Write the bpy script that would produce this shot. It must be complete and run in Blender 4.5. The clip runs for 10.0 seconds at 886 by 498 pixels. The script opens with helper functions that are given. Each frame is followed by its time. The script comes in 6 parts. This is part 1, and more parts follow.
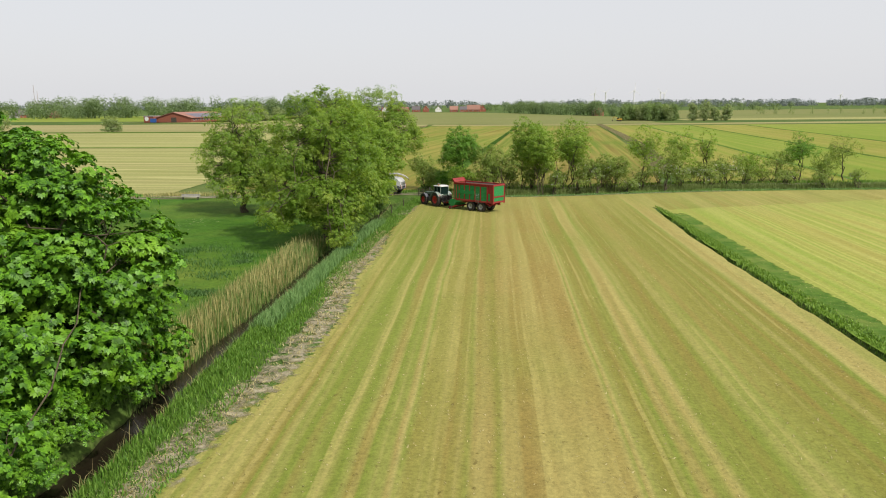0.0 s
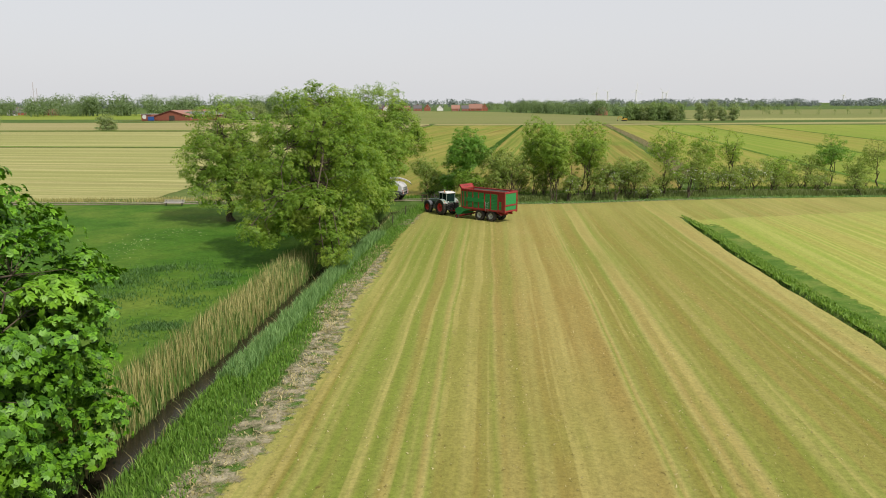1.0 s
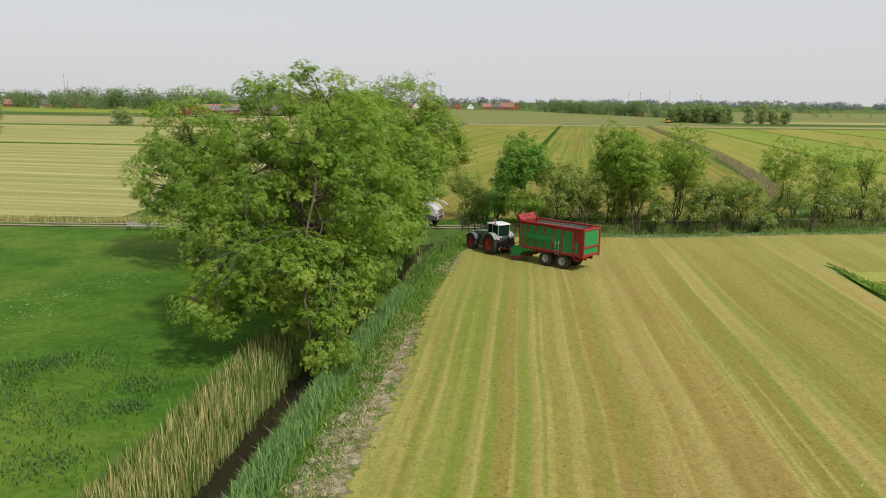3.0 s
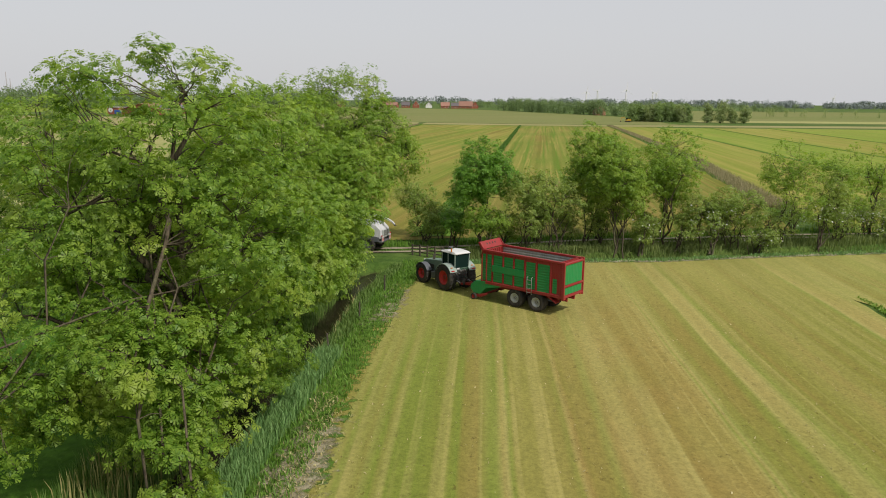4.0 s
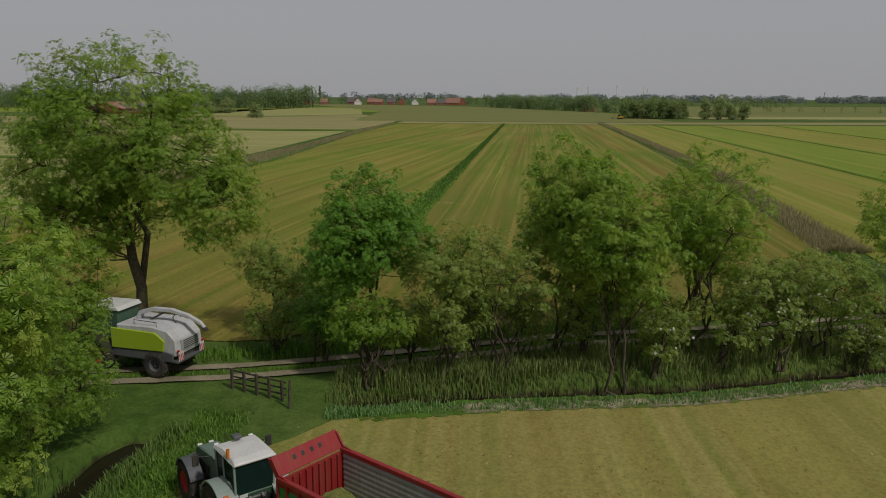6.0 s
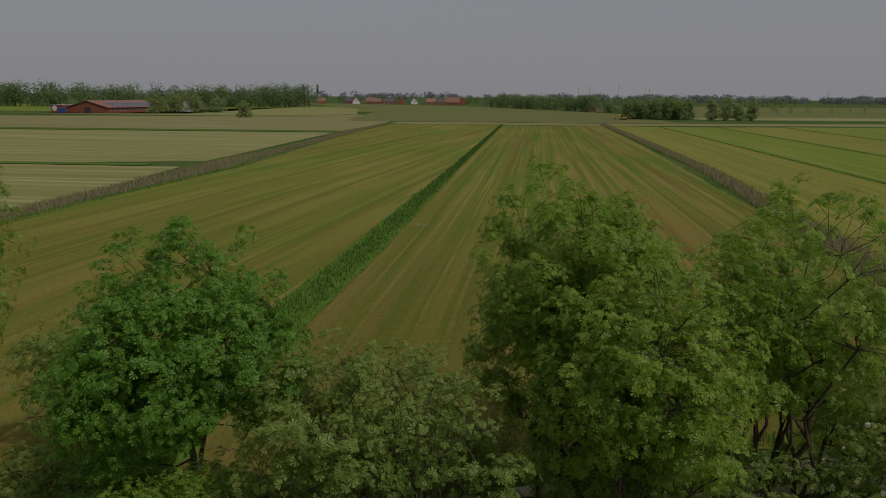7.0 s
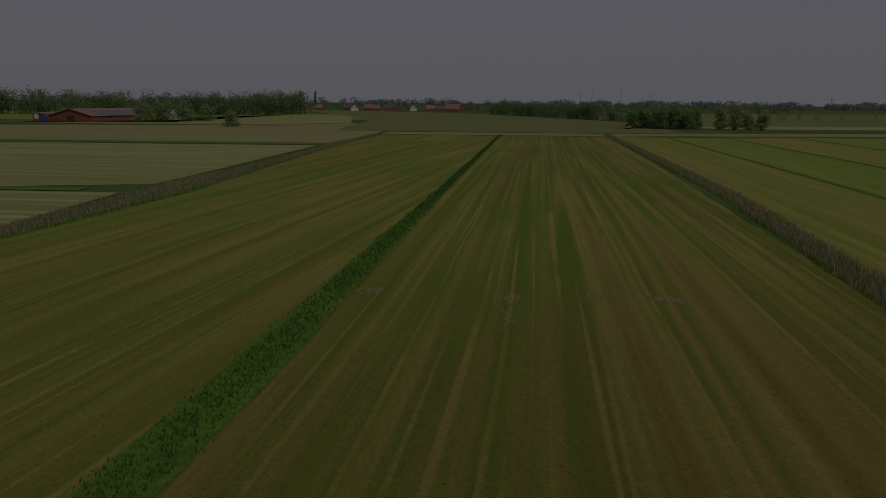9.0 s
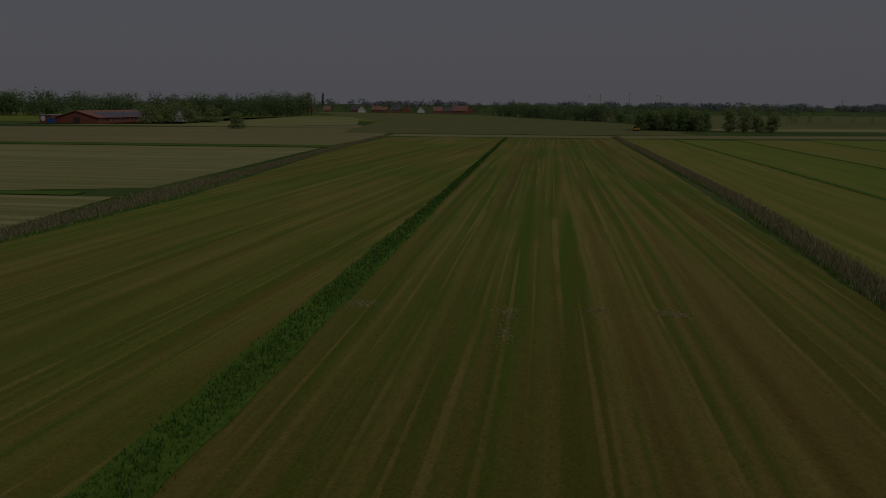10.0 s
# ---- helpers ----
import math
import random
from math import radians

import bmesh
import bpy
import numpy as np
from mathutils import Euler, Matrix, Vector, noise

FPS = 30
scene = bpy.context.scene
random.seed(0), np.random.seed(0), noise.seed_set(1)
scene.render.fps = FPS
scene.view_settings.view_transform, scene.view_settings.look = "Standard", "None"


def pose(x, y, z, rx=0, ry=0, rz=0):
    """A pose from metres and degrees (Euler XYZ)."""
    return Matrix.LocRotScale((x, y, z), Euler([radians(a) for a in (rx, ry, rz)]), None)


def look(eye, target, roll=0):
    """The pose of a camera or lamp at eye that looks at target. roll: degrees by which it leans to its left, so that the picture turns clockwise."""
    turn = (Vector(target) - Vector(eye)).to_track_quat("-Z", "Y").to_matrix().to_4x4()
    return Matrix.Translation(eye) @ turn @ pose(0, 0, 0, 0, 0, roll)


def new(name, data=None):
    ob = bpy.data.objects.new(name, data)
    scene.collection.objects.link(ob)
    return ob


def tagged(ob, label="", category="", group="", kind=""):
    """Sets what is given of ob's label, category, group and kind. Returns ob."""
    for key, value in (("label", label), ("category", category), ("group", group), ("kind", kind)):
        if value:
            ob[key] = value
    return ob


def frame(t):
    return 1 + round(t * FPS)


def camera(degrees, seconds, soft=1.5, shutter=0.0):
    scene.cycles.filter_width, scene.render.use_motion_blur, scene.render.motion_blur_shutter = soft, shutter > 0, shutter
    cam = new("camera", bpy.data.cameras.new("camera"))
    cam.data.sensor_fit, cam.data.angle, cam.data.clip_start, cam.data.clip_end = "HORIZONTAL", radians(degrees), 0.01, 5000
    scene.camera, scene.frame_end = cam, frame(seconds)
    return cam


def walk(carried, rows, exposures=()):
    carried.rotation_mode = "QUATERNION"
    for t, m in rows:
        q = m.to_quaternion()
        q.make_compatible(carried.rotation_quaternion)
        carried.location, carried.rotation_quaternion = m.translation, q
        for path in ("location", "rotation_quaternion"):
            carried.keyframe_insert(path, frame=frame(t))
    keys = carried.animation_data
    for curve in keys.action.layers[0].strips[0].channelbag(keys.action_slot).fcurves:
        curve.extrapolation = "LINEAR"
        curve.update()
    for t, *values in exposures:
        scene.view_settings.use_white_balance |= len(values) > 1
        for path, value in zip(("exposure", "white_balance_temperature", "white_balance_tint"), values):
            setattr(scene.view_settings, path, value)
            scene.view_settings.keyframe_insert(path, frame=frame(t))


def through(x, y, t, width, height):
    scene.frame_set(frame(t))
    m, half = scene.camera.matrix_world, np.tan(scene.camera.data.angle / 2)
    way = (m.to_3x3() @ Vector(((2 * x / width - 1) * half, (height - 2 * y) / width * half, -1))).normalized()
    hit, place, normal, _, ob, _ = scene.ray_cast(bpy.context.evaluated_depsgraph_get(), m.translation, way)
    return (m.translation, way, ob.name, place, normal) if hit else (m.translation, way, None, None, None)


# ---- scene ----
cam = camera(61.0, 10.0, soft=1.0)
PATH = [
    (0.0, 4.76, -0.98, 14.94, 6.49, -10.99, -0.40),
    (0.5, 4.01, 3.37, 14.91, 7.44, -11.04, -0.30),
    (1.0, 3.00, 8.65, 14.90, 6.55, -11.07, -0.20),
    (1.5, 1.86, 14.37, 14.92, 6.53, -11.16, -0.10),
    (2.0, 0.62, 21.12, 14.94, 9.27, -11.19, 0.30),
    (2.2, -0.05, 24.18, 14.89, 10.07, -11.16, 0.45),
    (3.3, -3.00, 40.05, 14.76, 7.34, -11.22, 0.70),
    (3.5, -3.25, 43.05, 14.70, 6.41, -11.18, 0.70),
    (4.0, -3.35, 50.85, 14.70, 5.50, -11.28, 0.65),
    (4.5, -2.68, 59.36, 14.75, 5.38, -11.36, 0.40),
    (5.0, -1.64, 67.98, 14.78, 5.33, -11.39, 0.30),
    (5.5, -0.40, 76.49, 14.80, 5.03, -11.42, 0.30),
    (5.7, 0.08, 79.95, 14.79, 4.92, -11.49, 0.30),
    (7.0, 2.62, 104.52, 14.75, 5.01, -11.57, 0.50),
    (7.5, 3.06, 112.25, 15.23, 5.06, -11.54, 0.50),
    (8.0, 3.53, 118.19, 15.61, 5.03, -11.39, 0.50),
    (8.5, 3.87, 123.15, 15.98, 5.12, -11.30, 0.50),
    (9.0, 4.23, 127.09, 16.23, 5.17, -11.15, 0.50),
    (9.5, 4.64, 129.38, 16.40, 5.44, -11.07, 0.50),
    (10.0, 4.99, 130.47, 16.40, 5.79, -11.04, 0.50),
]
EXPOSURES = [(0.0, -0.02, 6500, 10), (1.0, -0.09, 6500, 10), (2.0, -0.20, 6500, 10), (3.5, -0.20, 6500, 10), (4.5, -0.50, 6500, 10), (5.5, -1.02, 6500, 10), (7.0, -1.70, 6350, 13),
             (7.5, -1.97, 6280, 14), (8.0, -2.33, 6220, 15), (9.0, -2.98, 6150, 17), (10.0, -3.38, 6150, 17)]
walk(cam, [(t, pose(x, y, z, 90 + pitch, 0, yaw) @ pose(0, 0, 0, 0, 0, lean))
           for t, x, y, z, yaw, pitch, lean in PATH], EXPOSURES)

# ---- light: a bright, thinly veiled sky with a soft high sun behind the flight line ----
SUN_AZ, SUN_EL = radians(130), radians(48)      # compass from +y clockwise
world = bpy.data.worlds.new("sky")
scene.world = world
world.use_nodes = True
wn = world.node_tree.nodes
wl = world.node_tree.links
wn.clear()
sky = wn.new("ShaderNodeTexSky")
sky.sky_type, sky.sun_disc = "NISHITA", False
sky.sun_elevation, sky.sun_rotation = SUN_EL, SUN_AZ
sky.air_density, sky.dust_density = 1.0, 3.0
clear = wn.new("ShaderNodeBackground")
clear.inputs[1].default_value = 0.018
veil = wn.new("ShaderNodeBackground")
veil.inputs[0].default_value, veil.inputs[1].default_value = (0.968, 0.972, 1.0, 1), 0.73
both = wn.new("ShaderNodeAddShader")
wout = wn.new("ShaderNodeOutputWorld")
wl.new(sky.outputs[0], clear.inputs[0])
wl.new(clear.outputs[0], both.inputs[0])
wl.new(veil.outputs[0], both.inputs[1])
wl.new(both.outputs[0], wout.inputs[0])

sun = new("sun", bpy.data.lights.new("sun", "SUN"))
sun.data.energy, sun.data.angle, sun.data.color = 4.5, radians(3), (1.0, 0.95, 0.86)
sun.matrix_world = look((60 * math.sin(SUN_AZ), 60 * math.cos(SUN_AZ), 60 * math.tan(SUN_EL)), (0, 0, 0))

# ---- materials ----
class Nodes:
    """A short way to write node trees."""

    def __init__(self, name):
        self.m = bpy.data.materials.new(name)
        self.m.use_nodes = True
        self.t = self.m.node_tree
        self.bsdf = self.t.nodes["Principled BSDF"]
        self.out = self.t.nodes["Material Output"]
        self.co = self.t.nodes.new("ShaderNodeTexCoord").outputs["Object"]

    def link(self, a, b):
        self.t.links.new(a, b)

    def put(self, socket, value):
        if isinstance(value, bpy.types.NodeSocket):
            self.link(value, socket)
        else:
            socket.default_value = value

    def mapped(self, scale=(1, 1, 1), turn=0.0, shift=(0, 0, 0)):
        n = self.t.nodes.new("ShaderNodeMapping")
        n.inputs["Scale"].default_value, n.inputs["Rotation"].default_value = scale, (0, 0, radians(turn))
        n.inputs["Location"].default_value = shift
        self.link(self.co, n.inputs[0])
        return n.outputs[0]

    def noise(self, scale, co=None, detail=3.0, rough=0.55, distort=0.0):
        n = self.t.nodes.new("ShaderNodeTexNoise")
        self.link(co or self.co, n.inputs["Vector"])
        n.inputs["Scale"].default_value, n.inputs["Detail"].default_value = scale, detail
        n.inputs["Roughness"].default_value, n.inputs["Distortion"].default_value = rough, distort
        return n.outputs["Fac"]

    def ramp(self, fac, stops):
        n = self.t.nodes.new("ShaderNodeValToRGB")
        e = n.color_ramp.elements
        while len(e) < len(stops):
            e.new(0.5)
        for k, (p, c) in zip(e, stops):
            k.position = p
            k.color = (c, c, c, 1) if isinstance(c, (int, float)) else (*c, 1)
        self.put(n.inputs[0], fac)
        return n.outputs[0]

    def mix(self, fac, a, b, how="MIX"):
        n = self.t.nodes.new("ShaderNodeMix")
        n.data_type, n.blend_type = "RGBA", how
        self.put(n.inputs[0], fac)
        for s, v in ((n.inputs[6], a), (n.inputs[7], b)):
            self.put(s, (*v, 1) if isinstance(v, tuple) and len(v) == 3 else v)
        return n.outputs[2]

    def math(self, op, a, b=0.0):
        n = self.t.nodes.new("ShaderNodeMath")
        n.operation = op
        self.put(n.inputs[0], a)
        self.put(n.inputs[1], b)
        return n.outputs[0]

    def bump(self, height, strength=0.4, distance=0.05):
        n = self.t.nodes.new("ShaderNodeBump")
        n.inputs["Strength"].default_value, n.inputs["Distance"].default_value = strength, distance
        self.link(height, n.inputs["Height"])
        self.link(n.outputs[0], self.bsdf.inputs["Normal"])

    def ragged(self, scale=1.3, depth=1.1, lo=0.36, hi=0.50):
        """Lets the sheet fray out where its own edge attribute falls to nothing."""
        at = self.t.nodes.new("ShaderNodeAttribute")
        at.attribute_name = "edge"
        f = self.math("ADD", at.outputs["Fac"], self.math("MULTIPLY", self.math("SUBTRACT", self.noise(scale, detail=6, rough=0.7), 0.5), depth))
        clear_bsdf = self.t.nodes.new("ShaderNodeBsdfTransparent")
        mx = self.t.nodes.new("ShaderNodeMixShader")
        self.link(self.ramp(f, [(lo, 0.0), (hi, 1.0)]), mx.inputs[0])
        self.link(clear_bsdf.outputs[0], mx.inputs[1])
        self.link(self.bsdf.outputs[0], mx.inputs[2])
        self.link(mx.outputs[0], self.out.inputs[0])

    def done(self, color=None, rough=0.8, metal=0.0, spec=None):
        if color is not None:
            self.put(self.bsdf.inputs["Base Color"], (*color, 1) if isinstance(color, tuple) and len(color) == 3 else color)
        self.put(self.bsdf.inputs["Roughness"], rough)
        self.bsdf.inputs["Metallic"].default_value = metal
        if spec is not None:
            self.bsdf.inputs["Specular IOR Level"].default_value = spec
        return self.m


def swathed(name, straw, green, brown, turn, width=3.0, fine=0.55, patch=0.02, greenness=0.5, contrast=1.0, waver=1.2, rows=0.0, row_strength=0.5, row_dark=False, fray=None, sheen=0.16, trodden=None, lines_share=0.55):
    """Mown grassland: soft swaths, wheel lines and thin pale windrow lines in one direction, patches, cut-grass grain."""
    n = Nodes(name)
    warp = n.noise(0.03, detail=2)
    off = n.t.nodes.new("ShaderNodeVectorMath")
    off.operation = "MULTIPLY_ADD"
    comb = n.t.nodes.new("ShaderNodeCombineXYZ")
    n.link(warp, comb.inputs[0])
    off.inputs[1].default_value = (waver, 0, 0)
    n.link(comb.outputs[0], off.inputs[0])
    rot = n.mapped((1, 1, 1), turn)
    n.link(rot, off.inputs[2])
    line_co = off.outputs[0]

    def lines(period, along, shift, detail=2.0, rough=0.5):
        s = n.t.nodes.new("ShaderNodeMapping")
        s.inputs["Scale"].default_value = (1 / period, along, 1)
        s.inputs["Location"].default_value = (shift, shift * 0.7, 0)
        n.link(line_co, s.inputs[0])
        return n.noise(1.0, s.outputs[0], detail, rough)

    pale = tuple(min(1, v * 1.14) for v in straw)
    olive = tuple(0.55 * u + 0.45 * v for u, v in zip(green, brown))
    warm = tuple(0.5 * u + 0.5 * v for u, v in zip(straw, brown))
    broad = lines(width, 0.003, 3.1, 0.5)
    wide = lines(width * 2.7, 0.002, 31.7, 0.5)
    mid = lines(width * 0.42, 0.008, 9.7, 1.0)
    thin = lines(fine, 0.010, 17.3, 1.0)
    along = lines(width * 1.5, 0.05, 5.9, 3.0, 0.65)
    patches = n.noise(patch, detail=4)
    grain = n.noise(5.0, detail=5, rough=0.8)
    tufts = n.noise(1.0, n.mapped((2.4, 0.9, 1), turn), detail=5, rough=0.72)
    c = n.ramp(broad, [(0.34, olive), (0.41, green), (0.46, straw), (0.50, warm), (0.54, green), (0.60, straw), (0.67, brown)])
    c = n.mix(n.math("MULTIPLY", n.ramp(wide, [(0.38, 1.0), (0.48, 0.0)]), 0.6 * contrast), c, green)
    c = n.mix(n.math("MULTIPLY", n.ramp(wide, [(0.54, 0.0), (0.64, 1.0)]), 0.5 * contrast), c, warm)
    c = n.mix(n.math("MULTIPLY", n.ramp(mid, [(0.54, 0.0), (0.64, 1.0)]), 0.55 * contrast), c, brown)
    c = n.mix(n.math("MULTIPLY", n.ramp(mid, [(0.36, 1.0), (0.45, 0.0)]), 0.5 * contrast), c, straw)
    c = n.mix(n.math("MULTIPLY", n.ramp(patches, [(0.48, 0.0), (0.70, 1.0)]), greenness), c, green)
    # thin pale lines that break up along their length
    f = n.math("MULTIPLY", n.ramp(thin, [(0.57, 0.0), (0.66, 1.0)]), n.ramp(along, [(0.36, 0.1), (0.55, 1.0)]))
    c = n.mix(n.math("MULTIPLY", f, lines_share * contrast), c, pale)
    if rows:
        sep = n.t.nodes.new("ShaderNodeSeparateXYZ")
        n.link(line_co, sep.inputs[0])
        w = n.math("SINE", n.math("MULTIPLY", sep.outputs[0], 2 * math.pi / rows))
        w = n.math("ADD", w, n.math("MULTIPLY", n.math("SUBTRACT", along, 0.5), 1.6))
        f = n.math("MULTIPLY", n.ramp(w, [(0.45, 0.0), (0.95, 1.0)]), row_strength)
        c = n.mix(f, c, olive if row_dark else pale)
    if trodden:
        # a worn or turned-over end of the field: where the swaths fade, from one y to another
        near, far, slant, tone, share = trodden
        sep = n.t.nodes.new("ShaderNodeSeparateXYZ")
        n.link(n.co, sep.inputs[0])
        v = n.math("ADD", n.math("ADD", sep.outputs[1], n.math("MULTIPLY", sep.outputs[0], slant)), n.math("MULTIPLY", n.math("SUBTRACT", n.noise(0.07, detail=4), 0.5), 0.9 * abs(far - near)))
        f = n.math("DIVIDE", n.math("SUBTRACT", v, near), far - near)
        c = n.mix(n.math("MULTIPLY", n.ramp(f, [(0.0, 0.0), (1.0, 1.0)]), share), c, n.mix(n.ramp(along, [(0.36, 0.0), (0.64, 1.0)]), tone, tuple(0.72 * q for q in tone)))
    # cut-grass texture: drawn out along the rows, with small dark gaps
    c = n.mix(0.20, c, n.ramp(tufts, [(0.32, 0.5), (0.5, 1.0), (0.68, 1.4)]), "MULTIPLY")
    c = n.mix(0.42, c, n.ramp(grain, [(0.32, 0.3), (0.5, 1.0), (0.68, 1.6)]), "MULTIPLY")
    speck = n.noise(1.0, n.mapped((2.9, 1.9, 1), turn), detail=4, rough=0.75)
    f = n.math("MULTIPLY", n.ramp(speck, [(0.60, 0.0), (0.66, 0.7)]), n.ramp(mid, [(0.44, 0.0), (0.56, 1.0)]))
    c = n.mix(f, c, tuple(0.38 * v for v in brown))
    n.bump(n.mix(0.5, grain, tufts), 0.6, 0.08)
    n.bsdf.inputs["Sheen Weight"].default_value = sheen
    n.bsdf.inputs["Sheen Roughness"].default_value = 0.45
    n.bsdf.inputs["Sheen Tint"].default_value = (0.90, 1.0, 0.28, 1)
    if fray:
        n.ragged(*fray)
    return n.done(c, 0.95, spec=0.1)


def turf(name, dark, light, dry=None, scale=1.2, patch=0.05, dryness=0.25, bump=0.6, fray=None, mud=False):
    """Uncut grass, rough or tall, with tufts and patches."""
    n = Nodes(name)
    big = n.noise(patch, detail=5, rough=0.6)
    tuft = n.noise(scale, detail=5, rough=0.7)
    fine = n.noise(scale * 7, detail=3, rough=0.7)
    c = n.mix(n.ramp(tuft, [(0.32, 0.0), (0.66, 1.0)]), dark, light)
    if dry:
        c = n.mix(n.math("MULTIPLY", n.ramp(big, [(0.46, 0.0), (0.66, 1.0)]), dryness), c, dry)
    c = n.mix(0.5, c, n.ramp(big, [(0.3, 0.6), (0.7, 1.3)]), "MULTIPLY")
    c = n.mix(0.5, c, n.ramp(fine, [(0.3, 0.5), (0.7, 1.4)]), "MULTIPLY")
    if mud:
        # bare mud where the banks are cut deep, darkened to paint in the ditch's shade
        sep = n.t.nodes.new("ShaderNodeSeparateXYZ")
        n.link(n.co, sep.inputs[0])
        f = n.math("ADD", sep.outputs[2], n.math("MULTIPLY", n.math("SUBTRACT", n.noise(1.6, detail=4), 0.5), 0.9))
        c = n.mix(n.ramp(n.math("ADD", f, 1.5), [(0.62, 1.0), (0.95, 0.0)]), c, n.mix(tuft, (0.014, 0.010, 0.006), (0.060, 0.046, 0.026)))
    n.bump(n.mix(0.4, tuft, fine), bump, 0.15)
    if fray:
        n.ragged(*fray)
    return n.done(c, 0.95, spec=0.1)


def leafy(name, dark, light, young=None, through=0.48, rough=0.5):
    """Leaves: each its own tint, light shining through."""
    n = Nodes(name)
    g = n.t.nodes.new("ShaderNodeNewGeometry")
    big = n.noise(0.35, detail=2)
    c = n.mix(g.outputs["Random Per Island"], dark, light)
    if young:
        c = n.mix(n.ramp(big, [(0.48, 0.0), (0.70, 0.8)]), c, young)
    n.done(c, rough, spec=0.35)
    tr = n.t.nodes.new("ShaderNodeBsdfTranslucent")
    n.link(n.mix(1.0, c, (1.25, 1.3, 0.6), "MULTIPLY"), tr.inputs[0])
    mx = n.t.nodes.new("ShaderNodeMixShader")
    mx.inputs[0].default_value = through
    n.link(n.bsdf.outputs[0], mx.inputs[1])
    n.link(tr.outputs[0], mx.inputs[2])
    n.link(mx.outputs[0], n.out.inputs[0])
    return n.m


def blade_mat(name, dark, light, through=0.25):
    return leafy(name, dark, light, None, through, 0.6)


def painted(name, color, rough=0.4, metal=0.0, dirt=0.35, dust=(0.16, 0.13, 0.08), spec=0.5):
    """Paint with dust and streaks."""
    n = Nodes(name)
    a = n.noise(1.7, detail=5, rough=0.65)
    b = n.noise(1.0, n.mapped((9, 9, 1.2)), detail=4)
    f = n.math("MULTIPLY", n.ramp(n.math("MULTIPLY", a, b), [(0.18, 0.0), (0.42, 1.0)]), dirt)
    n.done(n.mix(f, color, dust), n.ramp(a, [(0.3, rough), (0.75, min(1, rough + 0.3))]), metal, spec)
    return n.m


M_MOWN = swathed("mown grass", (0.282, 0.242, 0.082), (0.140, 0.172, 0.027), (0.198, 0.134, 0.036), -2.8, 2.7, 0.5, 0.035, 0.55, contrast=0.95, rows=8.6, row_strength=0.22, trodden=(92, 116, -0.2, (0.285, 0.255, 0.080), 0.55))
M_MOWN_R = swathed("mown grass beside", (0.315, 0.305, 0.085), (0.190, 0.245, 0.038), (0.245, 0.220, 0.052), -2.4, 2.6, greenness=0.7, trodden=(92, 116, -0.2, (0.285, 0.258, 0.088), 0.55))
M_FAR_A = swathed("far mown strip", (0.228, 0.196, 0.042), (0.078, 0.142, 0.005), (0.138, 0.106, 0.016), 6.5, 4.2, 0.7, 0.022, 0.85, 0.85, 0.6, 5.2, 0.34, sheen=0.12, trodden=(235, 150, 0.0, (0.160, 0.112, 0.028), 0.30), lines_share=1.0)
M_FAR_B = swathed("far mown strip beside", (0.220, 0.180, 0.042), (0.072, 0.134, 0.005), (0.136, 0.094, 0.017), 2.0, 4.2, 0.7, 0.020, 0.85, 0.85, 0.6, 4.1, 0.34, sheen=0.12, trodden=(225, 150, 0.0, (0.146, 0.090, 0.024), 0.42), lines_share=1.0)
M_FAR_C = swathed("far green meadow", (0.238, 0.212, 0.046), (0.128, 0.168, 0.012), (0.182, 0.148, 0.028), 2.0, 5.0, 1.2, 0.012, 0.6, 0.7, 0.5, 6.0, 0.25)
M_STRAW = swathed("straw field", (0.345, 0.312, 0.142), (0.200, 0.210, 0.066), (0.185, 0.172, 0.066), 92, 7.0, 1.8, 0.008, 0.25, 1.0, 1.5, 9.0, 0.75, True)
M_STRAW_B = swathed("brown stubble", (0.277, 0.235, 0.118), (0.185, 0.176, 0.067), (0.210, 0.168, 0.084), 92, 9.0, 2.2, 0.006, 0.3, 0.6)
M_DARKF = swathed("dull green crop", (0.152, 0.152, 0.058), (0.098, 0.122, 0.034), (0.132, 0.116, 0.048), 70, 14.0, 4.0, 0.004, 0.6, 0.8)
M_LUSH = swathed("lush grass far", (0.190, 0.215, 0.030), (0.108, 0.178, 0.010), (0.150, 0.165, 0.022), 2.0, 8.0, 2.0, 0.01, 0.8, 0.4, 0.5)
M_TURF = turf("rough grass", (0.038, 0.084, 0.013), (0.092, 0.151, 0.029), (0.168, 0.143, 0.059), 0.8, 0.02, 0.4, mud=True)
M_MEADOW = turf("deep green meadow", (0.034, 0.096, 0.007), (0.064, 0.146, 0.013), (0.112, 0.146, 0.022), 0.35, 0.06, 0.7, 0.9)
M_STRIP = turf("lush strip", (0.063, 0.130, 0.013), (0.126, 0.214, 0.025), None, 1.5, 0.1)
M_STRIP_NEAR = turf("yellow-green strip", (0.080, 0.150, 0.017), (0.160, 0.250, 0.034), None, 1.5, 0.1)


def make_bare():
    n = Nodes("bare clippings")
    a, b = n.noise(0.9, detail=6, rough=0.7), n.noise(6.0, n.mapped((1, 0.4, 1)), detail=4, rough=0.7)
    c = n.mix(n.ramp(a, [(0.35, 0.0), (0.65, 1.0)]), (0.190, 0.165, 0.100), (0.360, 0.320, 0.220))
    c = n.mix(0.6, c, n.ramp(b, [(0.3, 0.5), (0.7, 1.45)]), "MULTIPLY")
    n.bump(b, 0.7, 0.08)
    n.ragged(1.2, 2.4, 0.22, 0.66)
    return n.done(c, 0.95, spec=0.1)


